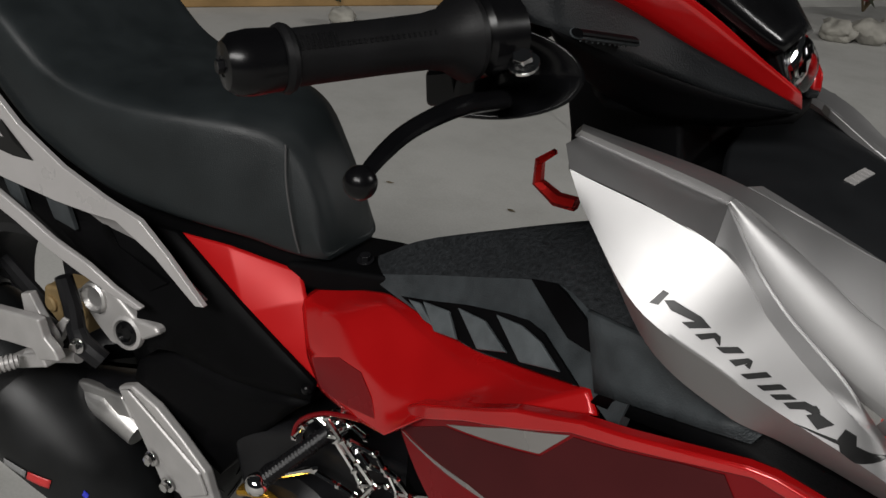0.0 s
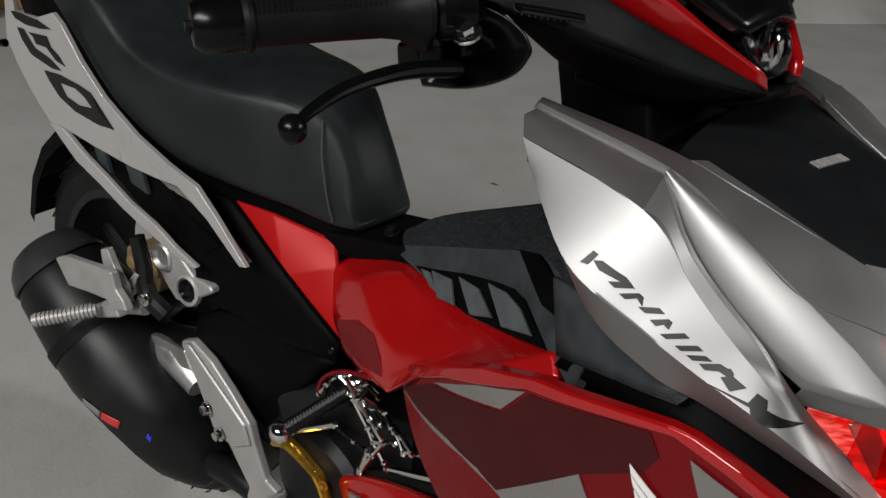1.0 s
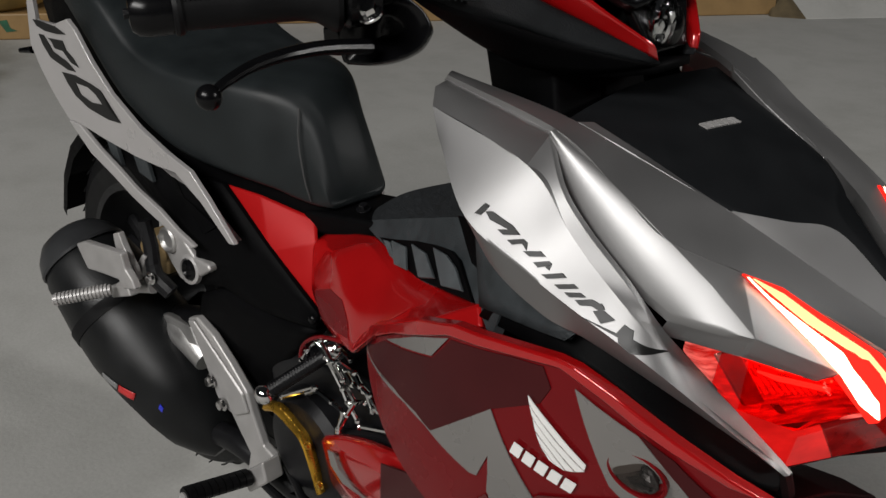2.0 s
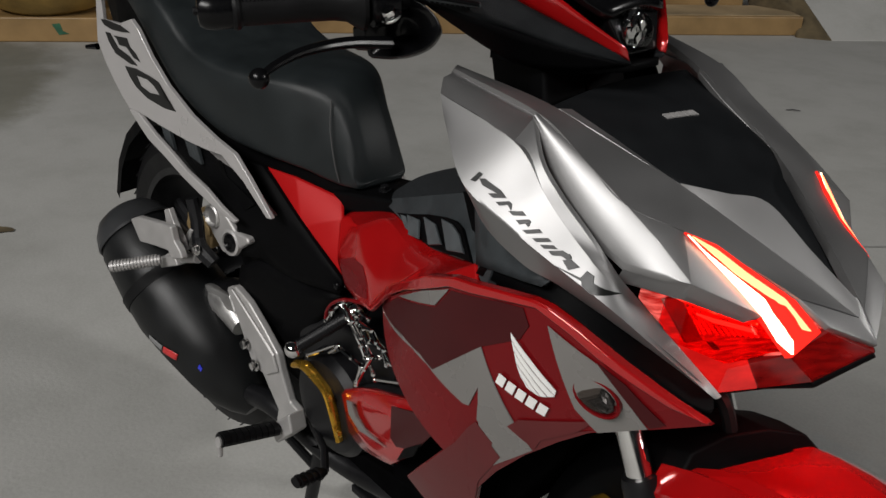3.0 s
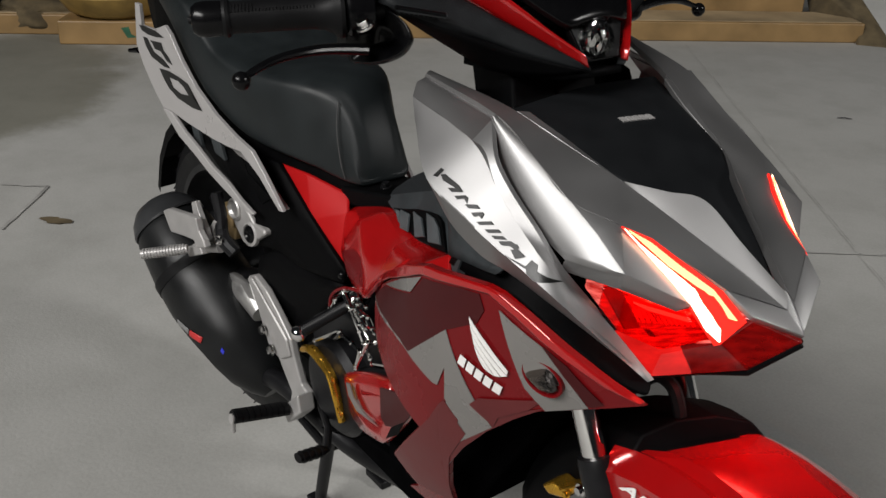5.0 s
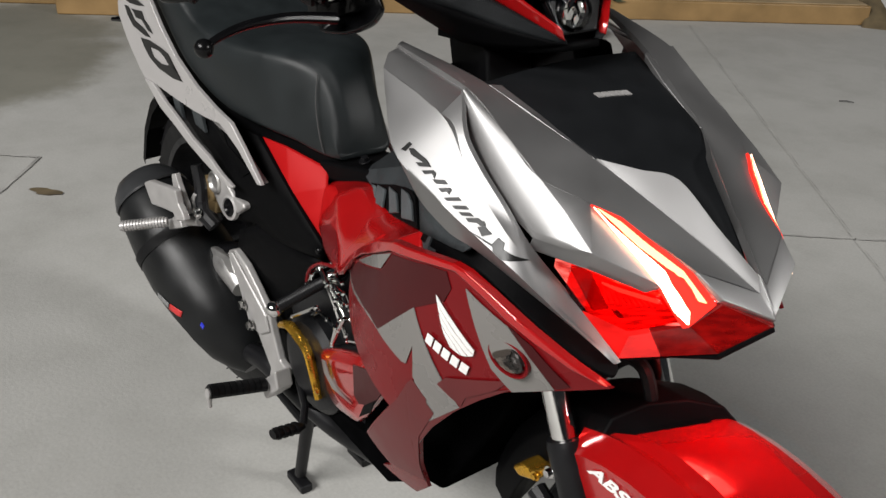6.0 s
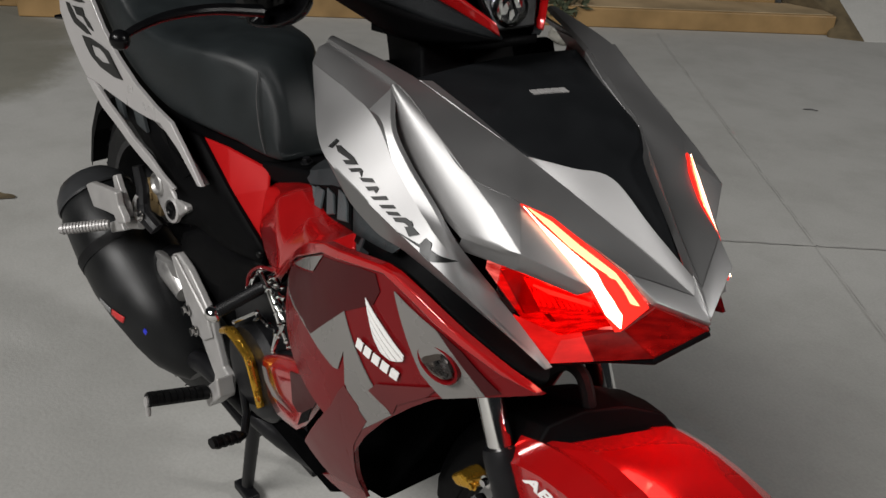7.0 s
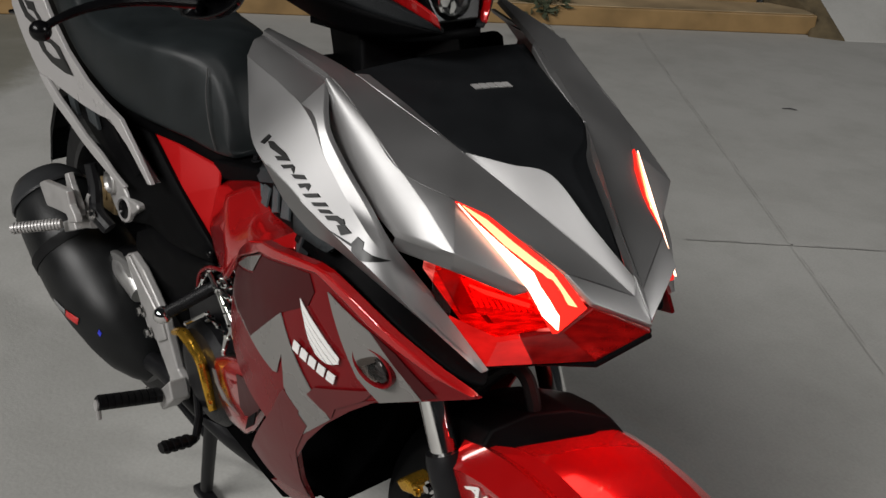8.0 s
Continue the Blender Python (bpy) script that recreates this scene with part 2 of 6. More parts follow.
def lathe(name, origin, axis, profile, mat, parent, label="", seg=24, closed=False):
    """Turned body: profile rows are (way along the axis, radius). closed: the profile is a loop."""
    d, a, b = basis(axis)
    o = Vector(origin)
    bm = bmesh.new()
    rings = [[bm.verts.new(o + d * t + r * (math.cos(2 * math.pi * k / seg) * a + math.sin(2 * math.pi * k / seg) * b)) for k in range(seg)] for t, r in profile]
    for r, s in zip(rings, rings[1:] + (rings[:1] if closed else [])):
        for k in range(seg):
            bm.faces.new([r[k], r[(k + 1) % seg], s[(k + 1) % seg], s[k]])
    if not closed:
        bm.faces.new(rings[0])
        bm.faces.new(rings[-1])
    return part(name, bm, mat, parent, label)


def loft(name, rings, mat, parent, label="", cap=True, bevel=0.0, angle=40):
    bm = bmesh.new()
    rows = [[bm.verts.new(v) for v in r] for r in rings]
    n = len(rows[0])
    for r, s in zip(rows, rows[1:]):
        for k in range(n):
            bm.faces.new([r[k], r[(k + 1) % n], s[(k + 1) % n], s[k]])
    if cap:
        bm.faces.new(rows[0])
        bm.faces.new(rows[-1])
    return part(name, bm, mat, parent, label, bevel, angle)


def ball(name, centre, r, mat, parent, label="", flat=1.0):
    bm = bmesh.new()
    bmesh.ops.create_uvsphere(bm, u_segments=20, v_segments=12, radius=r, matrix=Matrix.Translation(centre) @ Matrix.Diagonal((1, flat, 1, 1)))
    return part(name, bm, mat, parent, label)


def hex_bolt(name, centre, axis, r, mat, parent, label=""):
    d, a, b = basis(axis)
    bm = bmesh.new()
    for t0, t1, rr, n in ((0, 0.35, 1.5, 16), (0.35, 1.3, 1.0, 6)):
        rings = [[bm.verts.new(Vector(centre) + d * t * r + rr * r * (math.cos(2 * math.pi * k / n) * a + math.sin(2 * math.pi * k / n) * b)) for k in range(n)] for t in (t0, t1)]
        for k in range(n):
            bm.faces.new([rings[0][k], rings[0][(k + 1) % n], rings[1][(k + 1) % n], rings[1][k]])
        bm.faces.new(rings[0])
        bm.faces.new(rings[1])
    return part(name, bm, mat, parent, label, bevel=0.0004)


def lettering(name, words, size, place, mat, parent, label="", shear=0.25, depth=0.0008, bold=0.0):
    """Words in the built-in font, laid through place(u, v, h) onto a surface."""
    cu = bpy.data.curves.new(name, "FONT")
    cu.body, cu.size, cu.shear, cu.extrude, cu.offset, cu.resolution_u = words, size, shear, depth / 2, bold, 3
    tmp = new(name, cu)
    me = bpy.data.meshes.new_from_object(tmp.evaluated_get(bpy.context.evaluated_depsgraph_get()))
    bpy.data.objects.remove(tmp)
    for v in me.vertices:
        v.co = place(v.co.x, v.co.y, v.co.z)
    bm = bmesh.new()
    bm.from_mesh(me)
    return part(name, bm, mat, parent, label)


# ---- ground and yard ----
def concrete_material():
    m = bpy.data.materials.new("worn_concrete")
    m.use_nodes = True
    nt = m.node_tree
    b = nt.nodes["Principled BSDF"]
    co = nt.nodes.new("ShaderNodeTexCoord")

    def tex(scale, detail, rough=0.6):
        n = nt.nodes.new("ShaderNodeTexNoise")
        n.inputs["Scale"].default_value, n.inputs["Detail"].default_value, n.inputs["Roughness"].default_value = scale, detail, rough
        nt.links.new(co.outputs["Object"], n.inputs["Vector"])
        return n

    def ramp(src, stops):
        r = nt.nodes.new("ShaderNodeValToRGB")
        while len(r.color_ramp.elements) < len(stops):
            r.color_ramp.elements.new(0.5)
        for e, (p, c) in zip(r.color_ramp.elements, stops):
            e.position, e.color = p, (*c, 1)
        nt.links.new(src.outputs["Fac"], r.inputs[0])
        return r

    def mixed(a, c, kind, fac):
        n = nt.nodes.new("ShaderNodeMix")
        n.data_type, n.blend_type = "RGBA", kind
        n.inputs[0].default_value = fac
        nt.links.new(a.outputs[0] if a.bl_idname != "ShaderNodeMix" else a.outputs[2], n.inputs[6])
        nt.links.new(c.outputs[0], n.inputs[7])
        return n

    base = ramp(tex(0.7, 8), [(0.3, (0.36, 0.356, 0.338)), (0.5, (0.405, 0.401, 0.382)), (0.72, (0.44, 0.436, 0.418))])
    blot = ramp(tex(3.5, 9, 0.7), [(0.30, (0.86, 0.86, 0.85)), (0.55, (1, 1, 1)), (0.8, (1.03, 1.03, 1.025))])
    grit = ramp(tex(140, 4), [(0.25, (0.86, 0.86, 0.86)), (0.6, (1, 1, 1)), (0.85, (1.07, 1.07, 1.06))])
    full = mixed(mixed(base, blot, "MULTIPLY", 1.0), grit, "MULTIPLY", 0.8)
    # Damp, mossy patch by the pots: lobes with an uneven edge
    edge = tex(2.2, 7, 0.65)
    near = None
    for c, e1, e2 in (((-3.851, 0.171), (-3.660, 0.404), (-3.334, 0.100)), ((-4.672, 0.329), (-4.387, 0.712), (-4.312, 0.239)), ((-4.416, 0.086), (-4.186, 0.335), (-3.603, -0.090))):
        place = nt.nodes.new("ShaderNodeMapping")
        place.vector_type = "TEXTURE"
        place.inputs["Location"].default_value = (c[0], c[1], 0)
        place.inputs["Rotation"].default_value = (0, 0, math.atan2(e1[1] - c[1], e1[0] - c[0]))
        place.inputs["Scale"].default_value = (1.15 * math.hypot(e1[0] - c[0], e1[1] - c[1]), 1.15 * math.hypot(e2[0] - c[0], e2[1] - c[1]), 1)
        nt.links.new(co.outputs["Object"], place.inputs["Vector"])
        size = nt.nodes.new("ShaderNodeVectorMath")
        size.operation = "LENGTH"
        nt.links.new(place.outputs[0], size.inputs[0])
        if near is None:
            near = size.outputs["Value"]
        else:
            least = nt.nodes.new("ShaderNodeMath")
            least.operation = "MINIMUM"
            nt.links.new(near, least.inputs[0])
            nt.links.new(size.outputs["Value"], least.inputs[1])
            near = least.outputs[0]
    rough_edge = nt.nodes.new("ShaderNodeMath")
    rough_edge.operation = "MULTIPLY_ADD"
    rough_edge.inputs[1].default_value = 1.1
    nt.links.new(edge.outputs["Fac"], rough_edge.inputs[0])
    nt.links.new(near, rough_edge.inputs[2])
    mask = nt.nodes.new("ShaderNodeMapRange")
    mask.interpolation_type = "SMOOTHSTEP"
    mask.inputs[1].default_value, mask.inputs[2].default_value, mask.inputs[3].default_value, mask.inputs[4].default_value = 1.35, 1.85, 1.0, 0.0
    nt.links.new(rough_edge.outputs[0], mask.inputs[0])
    damp = nt.nodes.new("ShaderNodeMix")
    damp.data_type, damp.blend_type = "RGBA", "MULTIPLY"
    damp.inputs[7].default_value = (0.52, 0.51, 0.45, 1)
    nt.links.new(mask.outputs[0], damp.inputs[0])
    nt.links.new(full.outputs[2], damp.inputs[6])
    nt.links.new(damp.outputs[2], b.inputs["Base Color"])
    b.inputs["Roughness"].default_value = 0.72
    bn = nt.nodes.new("ShaderNodeBump")
    bn.inputs["Strength"].default_value, bn.inputs["Distance"].default_value = 0.35, 0.002
    nt.links.new(tex(90, 6).outputs["Fac"], bn.inputs["Height"])
    nt.links.new(bn.outputs[0], b.inputs["Normal"])
    return m


CONCRETE = concrete_material()
TAN = paint("tan_glazed_tile", (0.25, 0.155, 0.062), 0.45, 0.0, 0.0, 0.25, 5, 0.2, 120)
JOINT = paint("dark_joint_filler", (0.33, 0.325, 0.31), 0.85, 0, 0, 0.3, 8)
DIRT = paint("brown_dirt", (0.10, 0.075, 0.04), 0.95, 0, 0, 0.4, 12, 1.0, 60)
CLAY = paint("ochre_clay", (0.30, 0.19, 0.05), 0.6, 0, 0, 0.35, 9, 0.4, 80)
ROUGH_STONE = paint("rough_grey_stone", (0.26, 0.25, 0.22), 0.85, 0, 0, 0.35, 7, 0.8, 50)
DARK_PLASTIC = paint("dark_pot_plastic", (0.02, 0.02, 0.022), 0.5, 0, 0, 0.3, 8)
LEAF = paint("dusty_leaf", (0.07, 0.085, 0.05), 0.6, 0, 0, 0.4, 30)
FLOWER = paint("dark_red_leaf", (0.16, 0.02, 0.02), 0.6, 0, 0, 0.4, 30)


def slab(name, x0, x1, y0, y1, z0, z1, mat, parent, m=None, bevel=0.006):
    bm = bmesh.new()
    bmesh.ops.create_cube(bm, size=1)
    for v in bm.verts:
        v.co = ((x0 + x1) / 2 + v.co.x * (x1 - x0), (y0 + y1) / 2 + v.co.y * (y1 - y0), (z0 + z1) / 2 + v.co.z * (z1 - z0))
        if m is not None:
            v.co = m @ v.co
    return part(name, bm, mat, parent, "", bevel)


bm = bmesh.new()
bmesh.ops.create_grid(bm, x_segments=40, y_segments=40, size=60)
ground = part("ground", bm, CONCRETE, None, "")
tagged(ground, "grey worn concrete yard floor with faint stains", "ground", kind="structure")


def ground_strip(name, pts, width, mat, label, z=0.004):
    bm = bmesh.new()
    rows = []
    for i, p in enumerate(pts):
        a, b = Vector(pts[max(i - 1, 0)]), Vector(pts[min(i + 1, len(pts) - 1)])
        n = Vector((-(b - a).y, (b - a).x)).normalized() * width / 2
        rows.append((bm.verts.new((p[0] + n.x, p[1] + n.y, z)), bm.verts.new((p[0] - n.x, p[1] - n.y, z))))
    for r, s in zip(rows, rows[1:]):
        bm.faces.new([r[0], r[1], s[1], s[0]])
    return tagged(part(name, bm, mat, None), label, "joint", kind="structure")


def wobble(a, b, n=24, amp=0.006):
    rng = random.Random(int(1000 * (a[0] + b[1])))
    return [(a[0] + (b[0] - a[0]) * k / n + rng.uniform(-amp, amp), a[1] + (b[1] - a[1]) * k / n + rng.uniform(-amp, amp)) for k in range(n + 1)]


ground_strip("ground_joint_1", wobble((-2.946, 3.597), (-0.306, 1.390), 40, 0.0035), 0.0045, JOINT, "dark saw-cut joint across the concrete")
ground_strip("ground_joint_2", wobble((-1.032, 1.580), (-0.649, 2.045), 24, 0.003), 0.008, JOINT, "faint dark joint crossing the concrete")
ground_strip("ground_joint_3", wobble((-2.848, -0.146), (-2.737, -0.024), 8, 0.003), 0.016, JOINT, "dark edge of a drain cover in the concrete")
ground_strip("ground_joint_4", wobble((-2.737, -0.024), (-2.453, -0.242), 8, 0.003), 0.010, JOINT, "dark edge of a drain cover in the concrete")

# Steps at the yard's edge
# Treads are thin slabs in a paler tan than the step fronts
TREAD = paint("pale_tan_tread", (0.36, 0.27, 0.16), 0.6, 0.0, 0.0, 0.3, 4, 0.3, 90)
STEP = Matrix.Translation((-2.421, 4.571, 0)) @ Matrix.Rotation(math.atan2(0.83, 0.56), 4, "Z")
steps = tagged(new("porch_steps"), "two low tan-tiled porch steps at the yard's edge", "steps", kind="structure")
slab("step", -7.5, 0.0, 0.0, 0.32, 0.0, 0.115, TAN, steps, STEP, 0.01)
slab("tread", -7.48, -0.02, 0.015, 0.318, 0.115, 0.120, TREAD, steps, STEP, 0.002)
slab("step", -7.5, -0.25, 0.32, 1.6, 0.0, 0.29, TAN, steps, STEP, 0.01)
slab("tread", -7.48, -0.27, 0.335, 1.598, 0.290, 0.295, TREAD, steps, STEP, 0.002)
slab("step", -7.5, -0.4, 1.6, 4.0, 0.0, 0.45, TAN, steps, STEP, 0.01)

# Cheek wall, pots and stones at the yard's edge
def blob_patch(name, centre, rx, ry, turn, mat, label, z=0.003, seed=1, n=60):
    rng = random.Random(seed)
    ph = [rng.uniform(0, 6.28) for _ in range(6)]
    bm = bmesh.new()
    vs = []
    for k in range(n):
        a = 2 * math.pi * k / n
        r = 1 + sum(0.22 / (i + 1) * math.sin((i + 2) * a + p) for i, p in enumerate(ph)) + rng.uniform(-0.03, 0.03)
        x, y = rx * r * math.cos(a), ry * r * math.sin(a)
        vs.append(bm.verts.new((centre[0] + x * math.cos(turn) - y * math.sin(turn), centre[1] + x * math.sin(turn) + y * math.cos(turn), z)))
    bm.faces.new(vs)
    return tagged(part(name, bm, mat, None), label, "stain", kind="structure")


def rough_stone(name, centre, size, seed, mat, label, category="stone"):
    bm = bmesh.new()
    bmesh.ops.create_icosphere(bm, subdivisions=4, radius=1)
    for v in bm.verts:
        d = 1 + 0.28 * noise.noise(v.co * 1.6 + Vector((seed, 0, 0))) + 0.10 * noise.noise(v.co * 5 + Vector((0, seed, 0))) + 0.04 * noise.noise(v.co * 14)
        v.co = Vector((v.co.x * d * size[0], v.co.y * d * size[1], max(-0.02, v.co.z * d * size[2] + size[2] * 0.6))) + Vector((centre[0], centre[1], 0.02))
    return tagged(part(name, bm, mat, None, angle=60), label, category)


def pot(name, centre, z, r, h, mat, label, soil=True):
    p = lathe(name, (centre[0], centre[1], z), (0, 0, 1), [(0, r * 0.62), (h * 0.08, r * 0.80), (h * 0.35, r), (h * 0.62, r * 0.97), (h * 0.85, r * 0.78), (h * 0.93, r * 0.74), (h * 0.96, r * 0.82), (h, r * 0.82), (h, r * 0.70), (h * 0.86, r * 0.66)], mat, None, label, 36)
    tagged(p, label, "pot")
    if soil:
        lathe("soil", (centre[0], centre[1], z + h * 0.84), (0, 0, 1), [(0, r * 0.66), (h * 0.05, r * 0.4), (h * 0.06, 0.01)], DIRT, p, "dark soil", 20)
    return p


def leafy(name, centre, z, r, count, mats, label, seed):
    rng = random.Random(seed)
    root = tagged(new(name), label, "plant")
    bm = bmesh.new()
    for _ in range(7):
        a = rng.uniform(0, 6.28)
        tube_bm(bm, [(centre[0], centre[1], z), (centre[0] + 0.3 * r * math.cos(a), centre[1] + 0.3 * r * math.sin(a), z + r * 0.6), (centre[0] + 0.8 * r * math.cos(a), centre[1] + 0.8 * r * math.sin(a), z + r * 1.1)], [0.008, 0.005, 0.003], 6)
    part("stem", bm, DIRT, root)
    for mat in mats:
        bm = bmesh.new()
        for _ in range(count):
            d = Vector((rng.gauss(0, 1), rng.gauss(0, 1), abs(rng.gauss(0, 1)))).normalized() * r * rng.uniform(0.35, 1.1)
            c = Vector((*centre, z + 0.25 * r)) + d
            u = Vector((rng.gauss(0, 1), rng.gauss(0, 1), rng.gauss(0, 0.5))).normalized() * rng.uniform(0.03, 0.07)
            w = u.cross(Vector((rng.gauss(0, 1), rng.gauss(0, 1), rng.gauss(0, 1)))).normalized() * u.length * 0.35
            q = [bm.verts.new(c + k) for k in (-u, w, u, -w)]
            bm.faces.new(q)
        part("foliage", bm, mat, root)
    return root


blob_patch("ground_hole", (-2.433, -0.086), 0.045, 0.028, 0.6, DIRT, "small brown drain hole", z=0.004, seed=8, n=24)
blob_patch("ground_leaf", (-1.681, 1.474), 0.012, 0.006, 0.4, DIRT, "dry leaf crumb", z=0.004, seed=9, n=12)
blob_patch("ground_leaf_2", (-1.287, 1.561), 0.014, 0.007, 0.2, DIRT, "dry leaf crumb", z=0.004, seed=10, n=12)
twig_a, twig_b = (-1.654, 3.050), (-1.605, 3.089)
tagged(tube("twig", [(*twig_a, 0.005), ((twig_a[0] + twig_b[0]) / 2, (twig_a[1] + twig_b[1]) / 2, 0.008), (*twig_b, 0.005)], [0.0018, 0.0025, 0.0015], DARK_PLASTIC, None, seg=6), "thin dark twig lying on the concrete", "twig")
planter = Matrix.Translation((-4.651, 0.847, 0)) @ Matrix.Rotation(math.atan2(0.83, 0.56), 4, "Z")
plinth = tagged(slab("planter_plinth", -0.28, 0.30, 0.0, 0.45, 0.0, 0.13, TAN, None, planter, 0.01), "low tan plinth under a clay pot", "plinth")
GREEN_MARK = paint("green_mark", (0.02, 0.10, 0.05), 0.7, 0, 0, 0.3, 20)
shell("green_mark", [planter @ Vector(p) for p in ((0.06, -0.003, 0.095), (0.10, -0.003, 0.10), (0.11, -0.003, 0.06), (0.14, -0.003, 0.045), (0.09, -0.003, 0.04))], [(0, 1, 2, 3, 4)], (0, 0.002, 0), GREEN_MARK, plinth, "small green paint mark", 0.0)
pc = planter @ Vector((0.0, 0.24, 0))
pot("clay_pot", (pc.x, pc.y), 0.13, 0.34, 0.36, CLAY, "large round ochre clay pot on a plinth")
bc = planter @ Vector((-0.95, 0.35, 0))
pot("dark_pot", (bc.x, bc.y), 0.0, 0.28, 0.5, DARK_PLASTIC, "black plastic planter pot beside the clay pot")
sc0 = planter @ Vector((-0.48, 0.5, 0))
rough_stone("edge_stone", (sc0.x, sc0.y), (0.26, 0.30, 0.12), 4.0, DIRT, "low heap of rubble and dirt between the pots")
rough_stone("white_stone", (-3.03, 2.90), (0.07, 0.06, 0.05), 7.0, ROUGH_STONE, "pale rough stone before the steps")
leafy("grey_plant", (-3.386, 3.247), 0.02, 0.15, 120, [LEAF], "small dusty grey-green plant by the steps", 12)
ramp = new("kerb_ramp")
tagged(ramp, "grey concrete cheek wall beside the steps", "wall", kind="structure")
shell("cheek_wall", [STEP @ Vector(p) for p in ((0.13, -0.13, 0.0), (2.6, -0.13, 0.0), (2.6, 1.2, 0.75), (-0.12, 1.2, 0.75))], [(0, 1, 2, 3)], (0, 0, -0.3), CONCRETE, ramp, "pale sloping concrete cheek", 0.01)
shell("dirt_bank", [STEP @ Vector(p) for p in ((-0.06, -0.05, 0.0), (0.15, -0.14, 0.0), (0.02, 0.6, 0.42), (-0.14, 0.55, 0.36), (-0.20, 0.34, 0.295), (0.01, 0.10, 0.12))], [(0, 1, 2, 5), (5, 2, 3, 4)], (0, 0, -0.2), DIRT, ramp, "brown dirt at the step's end", 0.02)
for k, (px, rr, zz) in enumerate((((-1.05, 4.95), 0.10, 0.2), ((-0.90, 5.06), 0.11, 0.2), ((-0.74, 5.24), 0.13, 0.25))):
    tagged(rough_stone("round_stone", px, (rr, rr, rr * 0.65), 20.0 + k, ROUGH_STONE, "round pale stone edging a flower bed"), "round pale stone edging a flower bed", "stone", "stones edging the flower bed")
fl = (-0.92, 5.12)
leafy("red_shrub", (fl[0] - 0.1, fl[1] + 0.35), 0.1, 0.42, 160, [FLOWER, LEAF], "low shrub with dark red and green leaves", 31)

# ---- motorcycle ----
bike = tagged(new("motorcycle"), "red, silver and black underbone motorcycle parked on its centre stand", "motorcycle")


def both(fn, lean=0.0):
    for s in (-1, 1):
        fn((lambda v: v) if s < 0 else (lambda v: (v[0], -v[1] * (1 + 0.5 * abs(lean)), v[2] - lean * v[1])), s)


# Side cowls
def side_cowl(m, s):
    def sheet(name, lines, parent, label):
        return strips(name, [[m(p) for p in l] for l in lines], (0, -s * 0.005, 0), SILVER, parent, label, 8, None, 0.04)
    crease = [(-0.387, -0.167, 0.921), (-0.284, -0.169, 0.902), (-0.241, -0.171, 0.866), (-0.207, -0.171, 0.840), (-0.168, -0.167, 0.813), (-0.127, -0.141, 0.772), (-0.069, -0.125, 0.726)]
    low = [(-0.372, -0.175, 0.903), (-0.315, -0.201, 0.861), (-0.258, -0.196, 0.836), (-0.220, -0.189, 0.819), (-0.160, -0.178, 0.796), (-0.109, -0.157, 0.763), (-0.071, -0.127, 0.725)]
    under = [(-0.366, -0.164, 0.888), (-0.307, -0.187, 0.829), (-0.250, -0.186, 0.801), (-0.214, -0.175, 0.790), (-0.163, -0.163, 0.773), (-0.105, -0.140, 0.744), (-0.072, -0.124, 0.723)]
    cowl = sheet("side_cowl", [crease, low, under], bike, "satin silver side cowl with black lettering bars")
    step = [(-0.288, -0.142, 0.918), (-0.258, -0.1615, 0.891), (-0.232, -0.1635, 0.8675), (-0.193, -0.1620, 0.8385), (-0.165, -0.156, 0.809), (-0.127, -0.1385, 0.7715)]
    ridge = [(-0.2845, -0.169, 0.9020), (-0.262, -0.1705, 0.8838), (-0.241, -0.171, 0.866), (-0.207, -0.171, 0.840), (-0.168, -0.167, 0.813), (-0.1275, -0.141, 0.772)]
    sheet("cowl_step", [step, ridge], cowl, "bright step along the cowl's groove")
    shell("cowl_shoulder", [m(p) for p in ((-0.392, -0.148, 0.937), (-0.398, -0.154, 0.932), (-0.387, -0.167, 0.921), (-0.335, -0.1695, 0.915), (-0.2845, -0.169, 0.9022), (-0.288, -0.142, 0.918))], [(0, 1, 2, 3, 4, 5)], (0, -s * 0.005, 0), SILVER, cowl, "grey upper shoulder of the cowl", 0.0)
    return cowl


both(side_cowl)


# Front fairing, one half each side of the middle line
def mid(x):
    return 0.0015 - 0.035 * max(0.0, x + 0.14)


def mirror(v):
    return (v[0] - 0.002, 2 * mid(v[0]) - v[1] + 0.6 * max(0.0, -v[1] - 0.112), v[2] + 0.003)


